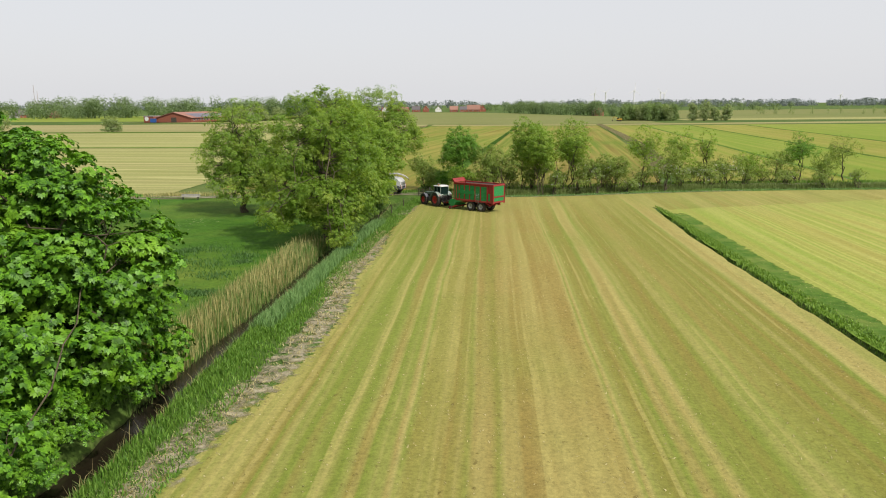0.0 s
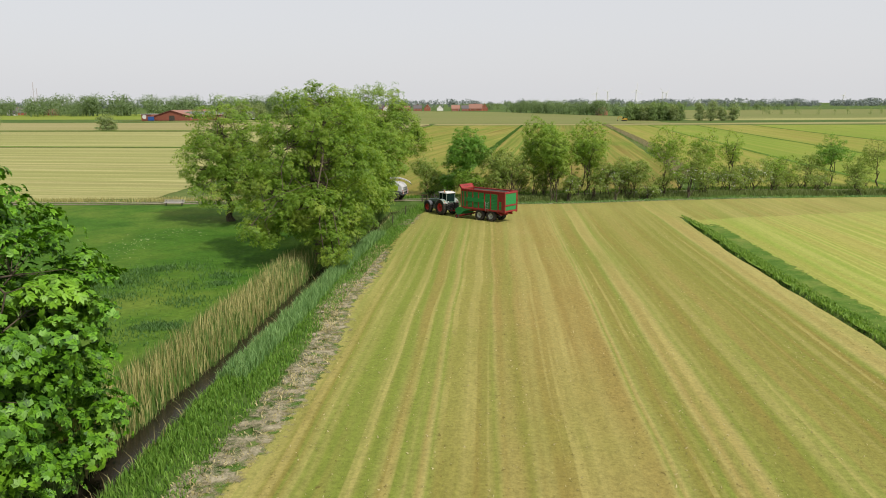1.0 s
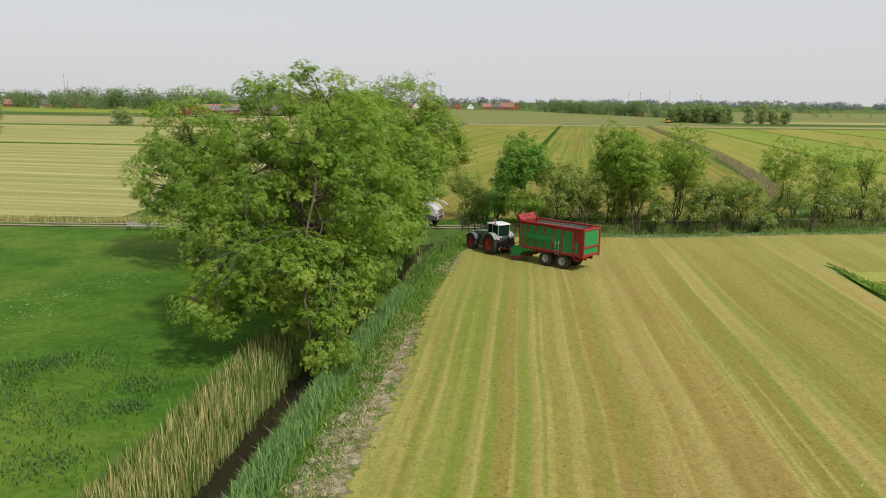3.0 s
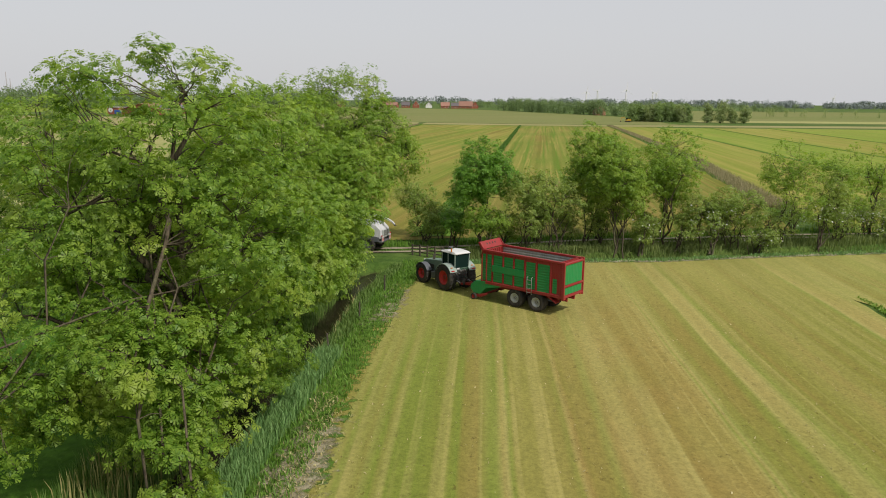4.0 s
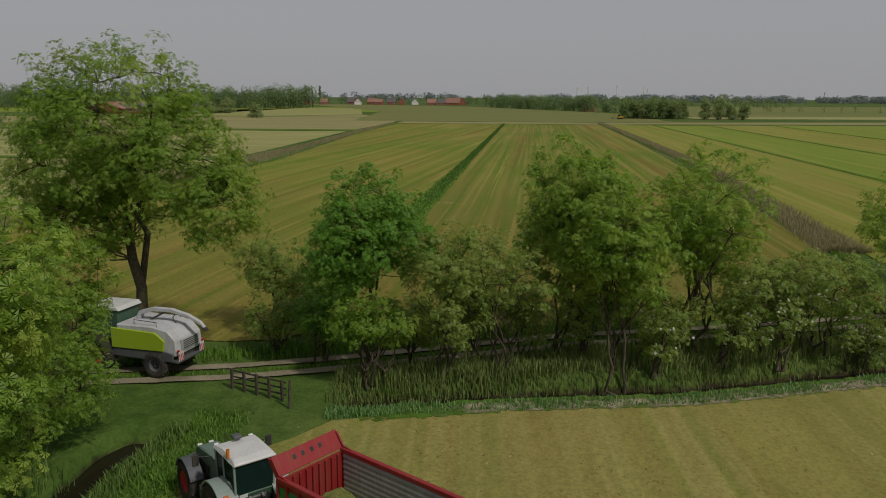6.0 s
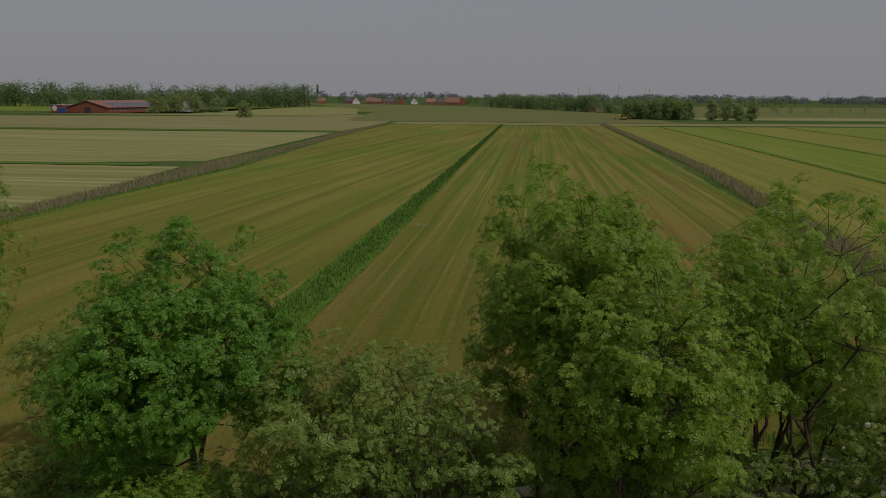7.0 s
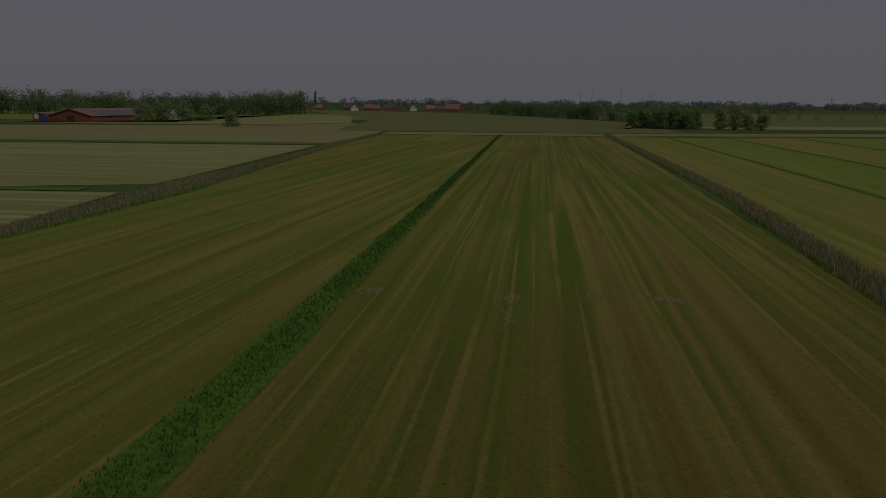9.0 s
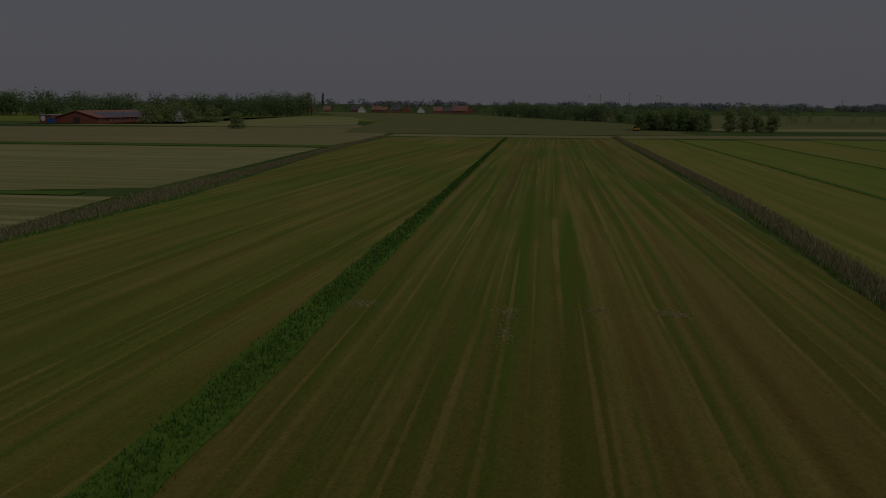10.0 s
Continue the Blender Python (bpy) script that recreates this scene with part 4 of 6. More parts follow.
def cross_bed(name, seed, n, table, y0, y1, x0, x1, h0, h1, w, mat, label, keep=0.3, scale=0.5):
    rng = np.random.default_rng(seed)
    x = x0 + (x1 - x0) * rng.uniform(0, 1, n) ** 1.3
    y = bend(x, table) + rng.uniform(y0, y1, n)
    k = patchy(rng, x, y, scale, keep)
    x, y = x[k], y[k]
    h = rng.uniform(h0, h1, len(x))
    return stuff(name, mesh_of(name, *blades(rng, x, y, h, w * rng.uniform(0.6, 1.3, len(x)), 0.4), mat), label, "grass")


cross_bed("verge_grass", 6, 16000, DITCH_B, -2.9, -1.5, -7.5, 80, 0.12, 0.42, 0.07, B_SEDGE, "low rough grass on the field side of the ditch", 0.2, 0.8)
cross_bed("ditch_reeds", 7, 13000, DITCH_B, 1.1, 3.0, -7.5, 80, 0.3, 0.85, 0.06, B_DIM, "dull old reeds along the roadside ditch", 0.3, 0.6)
cross_bed("verge_grass", 9, 20000, ROAD, -5.2, -1.7, -8, 80, 0.35, 0.95, 0.07, B_DIM, "tall rough grass under the roadside trees", 0.3, 0.5)
cross_bed("verge_grass", 8, 9000, ROAD, 1.7, 4.0, -20, 80, 0.2, 0.7, 0.09, B_GRASS, "grass along the track", 0.3, 0.6)
cross_bed("dry_verge", 11, 9000, ROAD, 1.6, 4.6, -28, -95, 0.25, 0.8, 0.06, B_REED, "dry tan grass between the track and the straw field", 0.25, 0.5)
cross_bed("verge_grass", 10, 9000, ROAD, -0.3, 0.3, -70, 80, 0.06, 0.2, 0.07, B_GRASS, "grass between the wheel lines", 0.4, 0.6)

rng = np.random.default_rng(77)
# ranker clumps of darker weeds in the meadow near the ditch
cc = np.stack([rng.uniform(-33, -19.5, 34), rng.uniform(38, 74, 34)], 1)
pick = rng.integers(0, 34, 15000)
gx, gy = cc[pick, 0] + rng.normal(0, 0.9, 15000) * (1 + pick % 3) * 0.6, cc[pick, 1] + rng.normal(0, 0.8, 15000) * (1 + pick % 3) * 0.6
stuff("meadow_weeds", mesh_of("meadow_weeds", *blades(rng, gx, gy, rng.uniform(0.12, 0.4, len(gx)), rng.uniform(0.05, 0.1, len(gx)), 0.8), B_WEED), "ranker clumps of weeds in the meadow", "weeds")
gy = rng.uniform(16, 110, 16000)
gx = bend(gy, STRIP_L) + rng.uniform(0.5, 2.9, 16000)
k = gx < bend(gy, STRIP_R) + 0.1
stuff("strip_grass", mesh_of("strip_grass", *blades(rng, gx[k], gy[k], rng.uniform(0.1, 0.32, k.sum()), rng.uniform(0.06, 0.13, k.sum()), 0.9), B_STRIP), "tall grass of the uncut strip", "grass")
# white flowers in the meadow
fx, fy = rng.uniform(-48, -30, 2600), rng.uniform(62, 92, 2600)
k = np.abs(fx + 38.5 - 0.05 * (fy - 67) + 0.9 * np.sin(fy * 0.55)) < rng.exponential(1.1, 2600)
fx, fy = fx[k], fy[k]
stuff("meadow_flowers", mesh_of("meadow_flowers", *spray_mesh(rng, np.stack([fx, fy, rng.uniform(0.25, 0.5, len(fx))], 1), rng.normal(0, 0.3, (len(fx), 3)) + np.array([0, -0.4, 1.0]), 0.09, -5), L_CREAM), "small white flowers in the meadow", "flowers")
# cut wisps lying on the stubble
hy = 16 + 102 * rng.uniform(0, 1, 15000) ** 1.5
hx = rng.uniform(-11.5, 34, 15000)
k = (hx > bend(hy, EDGE_L)) & ((hx < bend(hy, STRIP_L)) | (hx > bend(hy, STRIP_R))) & (hy < bend(hx, FIELD_END)) & patchy(rng, hx * 3.0, hy * 0.25, 0.5, 0.1)
hx, hy = hx[k], hy[k]
stuff("hay_wisps", mesh_of("hay_wisps", *blades(rng, hx, hy, rng.uniform(0.03, 0.08, len(hx)), rng.uniform(0.03, 0.10, len(hx)), 2.6, GZ), B_HAY), "wisps of cut grass lying on the stubble", "hay")


# dry clippings raked along the field's edge
cy = rng.uniform(20, 86, 9000)
cx = bend(cy, EDGE_L) + rng.normal(-0.45, 0.55, 9000)
k = patchy(rng, cx * 1.7, cy, 0.55, 0.12)
cx, cy = cx[k], cy[k]
stuff("clippings", mesh_of("clippings", *blades(rng, cx, cy, rng.uniform(0.05, 0.16, len(cx)), rng.uniform(0.03, 0.09, len(cx)), 2.4, GZ), B_HAY), "pale dry clippings raked along the field's edge", "hay")

# worn spots in a row across the far strip, littered with old hay
for x, y, rx, ry in ((-7.6, 189.5, 1.1, 0.9), (4.5, 188.2, 0.8, 1.6), (11.4, 189.8, 1.0, 0.8), (16.7, 189.7, 1.0, 0.9), (4.2, 183.0, 0.6, 2.6), (17.9, 189.2, 0.9, 0.7)):
    wx, wy = rng.normal(x, rx * 0.55, 300), rng.normal(y, ry * 0.6, 300)
    stuff("hay_patch", mesh_of("hay_patch", *blades(rng, wx, wy, rng.uniform(0.02, 0.07, 300), rng.uniform(0.05, 0.16, 300), 3.0, 0.07), B_HAY), "small patch of old hay on a worn spot in the stubble", "hay")

# reed belts between the far fields
def belt(name, seed, n, pts, half, h0, h1, w, mat, label):
    rng = np.random.default_rng(seed)
    p = np.asarray(pts, float)
    s = np.concatenate([[0], np.cumsum(np.linalg.norm(np.diff(p, axis=0), axis=1))])
    u = rng.uniform(0, 1, n) ** 1.8 * s[-1]
    x, y = np.interp(u, s, p[:, 0]), np.interp(u, s, p[:, 1])
    hw = np.interp(u, s, half) if not isinstance(half, (int, float)) else half
    x = x + (rng.uniform(-0.9, 0.9, n) + rng.normal(0, 0.22, n)) * hw
    h = rng.uniform(h0, h1, n)
    return stuff(name, mesh_of(name, *blades(rng, x, y, h, w * (0.6 + 2.2 * u / s[-1]), 0.6, 0.0), mat), label, "reeds")


belt("reed_belt", 21, 30000, [(33.6, 160), (36.6, 190), (39.6, 224), (42.8, 262), (46.4, 359), (51.0, 512)], [2.2, 2.0, 1.9, 1.8, 1.6, 1.4], 0.35, 1.05, 0.075, B_BROWNREED, "brown old reeds along a field ditch")
belt("reed_belt", 22, 28000, [(-57.5, 165), (-58, 205), (-57.5, 235), (-57.5, 256), (-58.2, 290), (-60.2, 380), (-61.5, 490)], [2.2, 2.6, 3.8, 4.4, 2.0, 1.8, 1.6], 0.2, 0.75, 0.08, B_BROWNREED, "brown old reeds along a field ditch")
belt("reed_belt", 23, 9000, [(31.8, 150), (34.9, 190), (41.2, 262), (44.8, 359), (49.6, 512)], 0.4, 0.1, 0.45, 0.10, B_GRASS, "green grass at the foot of the reeds")
belt("reed_belt", 24, 6000, [(-55, 170), (-54.4, 205), (-52.8, 250), (-58.5, 300), (-59, 490)], 0.8, 0.1, 0.45, 0.11, B_GRASS, "green grass at the foot of the reeds")
belt("grass_belt", 25, 16000, [(-12.4, 132), (-12.2, 150), (-11.5, 163), (-10.6, 190), (-9.8, 220), (-8.5, 264), (-2.0, 495)], [1.5, 1.5, 1.5, 1.4, 1.2, 0.9, 0.6], 0.15, 0.5, 0.11, B_LUSH, "tall lush grass of the uncut strip")

# ---- machines ----
P_GREEN = painted("green paint", (0.010, 0.215, 0.052), 0.42, dirt=0.18)
P_RED = painted("red paint", (0.255, 0.011, 0.013), 0.42, dirt=0.22)
P_RIMRED = painted("red rim paint", (0.42, 0.012, 0.016), 0.4, dirt=0.15)
P_SILVER = painted("silver paint", (0.42, 0.44, 0.42), 0.4, 0.2, dirt=0.3)
P_WHITE = painted("white paint", (0.58, 0.58, 0.57), 0.4, dirt=0.2)
P_BODY = painted("dark grey-green paint", (0.040, 0.095, 0.062), 0.4, dirt=0.25)
P_FENDER = painted("pale grey-green paint", (0.24, 0.30, 0.27), 0.4, dirt=0.2)
P_BONNET = painted("grey-green bonnet paint", (0.12, 0.185, 0.15), 0.4, dirt=0.2)
P_HOOD = painted("grey-white paint", (0.50, 0.50, 0.52), 0.4, dirt=0.3)
P_GREY = painted("slate grey paint", (0.075, 0.082, 0.095), 0.5, dirt=0.3)
P_BLACK = painted("black plastic", (0.018, 0.018, 0.018), 0.6, dirt=0.3)
P_IRON = painted("greasy iron", (0.10, 0.095, 0.09), 0.5, 0.6, dirt=0.5)
P_LIME = painted("lime green paint", (0.30, 0.42, 0.015), 0.4, dirt=0.15)
P_RUBBER = painted("tyre rubber", (0.020, 0.019, 0.018), 0.85, dirt=0.6, dust=(0.09, 0.075, 0.05))
P_ZINC = painted("galvanised steel", (0.36, 0.37, 0.38), 0.45, 0.5, dirt=0.45)
P_ORANGE = painted("orange lens", (0.55, 0.16, 0.01), 0.25, dirt=0.05)
P_YELLOW = painted("yellow machine paint", (0.52, 0.30, 0.02), 0.45, dirt=0.3)
P_LAMP = painted("red lamp lens", (0.45, 0.01, 0.01), 0.25, dirt=0.05)
P_CLEARLAMP = painted("clear lamp lens", (0.7, 0.7, 0.68), 0.15, dirt=0.05)
P_GRASSLOAD = turf("cut grass load", (0.10, 0.13, 0.03), (0.24, 0.25, 0.08), None, 3.0, 0.6)


def make_glass():
    n = Nodes("tinted glass")
    n.done((0.012, 0.030, 0.026), 0.08, spec=0.3)
    n.bsdf.inputs["Transmission Weight"].default_value = 0.25
    n.bsdf.inputs["IOR"].default_value = 1.1
    return n.m


P_GLASS = make_glass()


def bx(bm, x0, x1, y0, y1, z0, z1):
    vs = [bm.verts.new(p) for p in ((x0, y0, z0), (x1, y0, z0), (x1, y1, z0), (x0, y1, z0), (x0, y0, z1), (x1, y0, z1), (x1, y1, z1), (x0, y1, z1))]
    for f in ((3, 2, 1, 0), (4, 5, 6, 7), (0, 1, 5, 4), (1, 2, 6, 5), (2, 3, 7, 6), (3, 0, 4, 7)):
        bm.faces.new([vs[i] for i in f])
    return vs


def box_part(name, parent, mat, x0, x1, y0, y1, z0, z1, bevel=0.015, label=""):
    bm = bmesh.new()
    bx(bm, x0, x1, y0, y1, z0, z1)
    return part(name, bm, mat, parent, label, bevel)


def prism(bm, profile, y0, y1, taper=None):
    """A side profile of (x, z) points drawn out from y0 to y1; taper: how far each end draws in at each point."""
    a, b = [], []
    for k, (x, z) in enumerate(profile):
        t = taper[k] if taper else 0.0
        a.append(bm.verts.new((x, y0 + t, z)))
        b.append(bm.verts.new((x, y1 - t, z)))
    bm.faces.new(a)
    bm.faces.new(b[::-1])
    n = len(profile)
    for k in range(n):
        bm.faces.new([a[k], b[k], b[(k + 1) % n], a[(k + 1) % n]])


def prism_part(name, parent, mat, profile, y0, y1, bevel=0.02, taper=None, label=""):
    bm = bmesh.new()
    prism(bm, profile, y0, y1, taper)
    return part(name, bm, mat, parent, label, bevel)


def rod_part(name, parent, mat, pts, r, sides=8, label=""):
    V, F = tube_mesh([[(*p, r) for p in pts]], sides)
    ob = new(name, mesh_of(name, V, F, mat, True))
    ob.parent = parent
    if label:
        tagged(ob, label)
    return ob


def spun(profile, sides, mat, name, parent, label=""):
    """A ring spun round the y axis from a closed profile of (radius, y)."""
    p = np.array(profile)
    a = np.arange(sides) * 2 * math.pi / sides
    V = np.stack([np.cos(a)[:, None] * p[None, :, 0], np.broadcast_to(p[None, :, 1], (sides, len(p))), np.sin(a)[:, None] * p[None, :, 0]], -1).reshape(-1, 3)
    k, m = len(p), sides
    i, j = np.meshgrid(np.arange(m), np.arange(k), indexing="ij")
    F = np.stack([i * k + j, i * k + (j + 1) % k, ((i + 1) % m) * k + (j + 1) % k, ((i + 1) % m) * k + j], -1).reshape(-1, 4)
    ob = new(name, mesh_of(name, V, F, mat, True))
    ob.parent = parent
    if label:
        tagged(ob, label)
    return ob


def wheel(parent, x, y, r, w, rim_r, rim_mat, lugs=0, side=1, name="wheel"):
    """A wheel at (x, y) standing on the ground, its outer face towards side * y; tyre and rim are its parts."""
    hub = new(name)
    hub.parent = parent
    hub.location = (x, y, r)
    h = w / 2
    spun([(rim_r, -h * 0.8), (rim_r + 0.04, -h * 0.95), (r * 0.86, -h), (r * 0.96, -h * 0.86), (r, -h * 0.55), (r, h * 0.55), (r * 0.96, h * 0.86), (r * 0.86, h), (rim_r + 0.04, h * 0.95), (rim_r, h * 0.8)],
         36, P_RUBBER, "tyre", hub)
    o = side * h
    spun([(0.02, o * 0.35), (rim_r * 0.30, o * 0.38), (rim_r * 0.34, o * 0.28), (rim_r * 0.72, o * 0.12), (rim_r * 0.86, o * 0.72), (rim_r * 1.02, o * 0.86), (rim_r * 1.02, -o * 0.8), (rim_r * 0.8, -o * 0.7), (rim_r * 0.6, -o * 0.05), (0.02, o * 0.05)],
         28, rim_mat, "rim", hub)
    if lugs:
        bm = bmesh.new()
        for k in range(lugs):
            for s in (1, -1):
                a = 2 * math.pi * (k + (0.5 if s > 0 else 0)) / lugs
                vs = bx(bm, -0.028, 0.028, 0.0, h * 1.02, -0.01, 0.05)
                m = Matrix.Rotation(-a, 4, "Y") @ Matrix.Translation((0, 0, r - 0.012)) @ Matrix.Rotation(s * 0.75, 4, "Z") @ Matrix.Scale(s, 4, (0, 1, 0))
                bmesh.ops.transform(bm, matrix=m, verts=vs)
        part("tread_lugs", bm, P_RUBBER, hub)
    spun([(rim_r * 0.20, o * 0.36), (rim_r * 0.26, o * 0.36), (rim_r * 0.26, o * 0.46), (rim_r * 0.20, o * 0.48)], 16, P_IRON, "hub_ring", hub)
    return hub


def ribbed(bm, x0, x1, y, z0, z1, out, pitch=0.11, depth=0.03):
    """A sheet with horizontal ribs in the plane y; out: the side its ribs stand to."""
    n = max(2, int((z1 - z0) / pitch)) * 4
    prof = [0, depth, depth, 0]
    rows = []
    for k in range(n + 1):
        z = z0 + (z1 - z0) * k / n
        yy = y + out * prof[k % 4]
        rows.append((bm.verts.new((x0, yy, z)), bm.verts.new((x1, yy, z))))
    for (a, b), (c, d) in zip(rows, rows[1:]):
        bm.faces.new((a, b, d, c))
    # close the back
    e = [bm.verts.new((x, y - out * 0.015, z)) for x, z in ((x0, z0), (x1, z0), (x1, z1), (x0, z1))]
    bm.faces.new(e)


def forage_wagon():
    root = tagged(new("forage_wagon"), "red and green forage wagon with corrugated sides on the stubble", "farm trailer")
    L, W, Z0, Z1 = 3.45, 1.25, 1.48, 3.78
    # running gear
    box_part("chassis_beam", root, P_RED, -3.4, 3.4, 0.42, 0.56, 0.98, 1.38)
    box_part("chassis_beam", root, P_RED, -3.4, 3.4, -0.56, -0.42, 0.98, 1.38)
    for x in (-3.0, -1.6, 0.2, 2.2, 3.2):
        box_part("cross_member", root, P_RED, x - 0.06, x + 0.06, -1.15, 1.15, 1.18, 1.38)
    for x in (0.52, -1.30):
        rod_part("axle", root, P_IRON, [(x, -1.0, 0.62), (x, 1.0, 0.62)], 0.09)
        for s in (1, -1):
            wheel(root, x, s * 0.98, 0.69, 0.58, 0.35, P_SILVER, 0, s)
    for s in (1, -1):
        box_part("spring", root, P_IRON, -1.4, 0.6, s * 0.5 - 0.06, s * 0.5 + 0.06, 0.66, 0.78)
    # floor and walls
    box_part("floor", root, P_ZINC, -L + 0.05, L - 0.05, -W + 0.05, W - 0.05, Z0 - 0.06, Z0 + 0.03)
    xs = lambda f: L - 2 * L * f
    for s in (1, -1):
        wall = box_part("side_wall", root, P_RED if s > 0 else P_RED, -L, L, min(s * (W - 0.05), s * (W - 0.01)), max(s * (W - 0.05), s * (W - 0.01)), Z0, Z1, 0)
        for f0, f1, z0, z1 in ((0.005, 0.050, 1.58, 3.56), (0.068, 0.122, 1.58, 3.56), (0.150, 0.262, 1.58, 3.56), (0.288, 0.396, 1.58, 3.56), (0.420, 0.532, 1.58, 3.56),
                               (0.562, 0.672, 1.58, 3.50), (0.700, 0.842, 1.50, 3.50), (0.880, 0.930, 1.60, 2.62)):
            bm = bmesh.new()
            ribbed(bm, xs(f1), xs(f0), s * (W - 0.006), z0, z1, s, 0.17, 0.011)
            part("panel", bm, P_GREEN, wall, "green corrugated steel panel")
        for f in (0.0, 0.059, 0.136, 0.275, 0.408, 0.547, 0.686, 0.856, 0.995):
            box_part("post", root, P_RED, xs(f) - 0.045, xs(f) + 0.045, min(s * (W - 0.01), s * (W + 0.05)), max(s * (W - 0.01), s * (W + 0.05)), Z0 - 0.05, Z1, 0.01)
        box_part("top_rail", root, P_RED, -L, L, min(s * (W - 0.09), s * (W + 0.07)), max(s * (W - 0.09), s * (W + 0.07)), Z1 - 0.05, Z1 + 0.11, 0.02)
        box_part("sill_rail", root, P_RED, -L, L - 0.35, min(s * (W - 0.06), s * (W + 0.06)), max(s * (W - 0.06), s * (W + 0.06)), Z0 - 0.16, Z0 + 0.06, 0.02)
        box_part("name_board", root, P_GREEN, xs(0.545), xs(0.135), min(s * (W + 0.055), s * (W + 0.075)), max(s * (W + 0.055), s * (W + 0.075)), 2.34, 2.82, 0.005, "plain green board across the side panels")
        prism_part("mudguard", root, P_RED, [(1.45, 1.42), (1.45, 1.50), (-2.05, 1.50), (-2.95, 0.98), (-2.95, 0.90), (-2.05, 1.42)], min(s * 0.72, s * 1.29), max(s * 0.72, s * 1.29), 0.01)
        box_part("rear_lamp", root, P_LAMP, -L - 0.09, -L - 0.05, s * 1.05 - 0.12, s * 1.05 + 0.12, 1.26, 1.38, 0.005)
        bm = bmesh.new()
        n = 48
        rows = []
        for k in range(n + 1):
            z = Z0 + 0.1 + (Z1 - Z0 - 0.15) * k / n
            rows.append([bm.verts.new((x, s * (W - 0.058) - s * (0.018 if k % 4 in (1, 2) else 0.0), z)) for x in (-L + 0.35, L - 0.15)])
        for a, b in zip(rows, rows[1:]):
            bm.faces.new((a[0], a[1], b[1], b[0]))
        part("inner_lining", bm, P_ZINC, root, "dull corrugated metal lining")
    # access ladder on the near side
    y = W + 0.14
    for x in (xs(0.590), xs(0.645)):
        rod_part("ladder_rail", root, P_ZINC, [(x, y - 0.1, 1.2), (x, y, 1.25), (x, y, 2.42), (x, y - 0.1, 2.47)], 0.022)
    for z in (1.35, 1.65, 1.95, 2.25):
        rod_part("ladder_rung", root, P_ZINC, [(xs(0.590), y, z), (xs(0.645), y, z)], 0.018)
    # tailgate
    gate = box_part("tailgate", root, P_RED, -L - 0.08, -L + 0.02, -W, W, Z0 - 0.12, Z1 + 0.02, 0.02)
    for z0, z1, nm in ((2.28, 3.64, "upper"), (1.58, 2.06, "lower")):
        bm = bmesh.new()
        n = 44
        cols = []
        for k in range(n + 1):
            yy = -W + 0.14 + (2 * W - 0.28) * k / n
            xx = -L - 0.085 - (0.03 if k % 4 in (1, 2) else 0.0)
            cols.append([bm.verts.new((xx, yy, z)) for z in (z0, z1)])
        for a, b in zip(cols, cols[1:]):
            bm.faces.new((a[0], b[0], b[1], a[1]))
        part("gate_panel", bm, P_GREEN, gate, "green panel with upright ribs")
    for yy in (-W - 0.02, W + 0.02):
        box_part("gate_post", gate, P_RED, -L - 0.15, -L + 0.06, yy - 0.06, yy + 0.06, Z0 - 0.25, Z1 + 0.12, 0.015)
    for z in (1.42, 2.17, 3.72):
        box_part("gate_bar", gate, P_RED, -L - 0.15, -L - 0.06, -W, W, z - 0.06, z + 0.06, 0.012)
    bm = bmesh.new()
    for k in range(22):
        yy = -W + 0.12 + k * (2 * W - 0.24) / 21
        bx(bm, -L + 0.28, -L + 0.36, yy - 0.035, yy + 0.035, Z1 - 0.12, Z1 + 0.06)
    bx(bm, -L + 0.2, -L + 0.30, -W + 0.06, W - 0.06, Z1 - 0.16, Z1 - 0.02)
    part("tooth_bar", bm, P_RED, root)
    # front wall with its raised flap
    box_part("front_wall", root, P_RED, L - 0.06, L, -W, W, Z0, Z1, 0.01)
    for k in range(9):
        yy = -1.0 + k * 0.25
        box_part("front_slat", root, P_RED, L - 0.13, L - 0.065, yy - 0.03, yy + 0.03, 2.3, Z1 - 0.05, 0.006)
    bm = bmesh.new()
    vs = bx(bm, -0.03, 0.03, -W, W, 0.0, 0.62)
    part("front_flap", bm, P_RED, root, bevel=0.01).matrix_local = pose(L - 0.03, 0, Z1 + 0.06, 0, 34, 0)
    for k, yy in enumerate((-0.5, -0.17, 0.17, 0.5)):
        ob = box_part("flap_slot", root, P_BLACK, -0.038, -0.031, yy - 0.06, yy + 0.06, 0.30, 0.44, 0)
        ob.matrix_local = pose(L - 0.03, 0, Z1 + 0.06, 0, 34, 0)
    for yy in (-W, W):
        prism_part("flap_bracket", root, P_RED, [(L - 0.5, Z1), (L + 0.05, Z1), (L + 0.42, Z1 + 0.55), (L + 0.2, Z1 + 0.55), (L - 0.1, Z1 + 0.16), (L - 0.5, Z1 + 0.12)], yy - 0.03, yy + 0.03, 0.008)
    # heap of cut grass in the front of the box
    rng = np.random.default_rng(8)
    nx, ny = 40, 26
    X, Y = np.meshgrid(np.linspace(-1.4, L - 0.15, nx), np.linspace(-W + 0.08, W - 0.08, ny), indexing="ij")
    Zh = Z0 + 0.05 + 1.15 * smoothstep(X, -1.0, 2.2) * (1 - 0.22 * (Y / W) ** 2) + rng.normal(0, 0.045, X.shape) + 0.1 * np.sin(X * 3 + Y * 2)
    i = (np.arange(nx - 1)[:, None] * ny + np.arange(ny - 1)[None]).ravel()
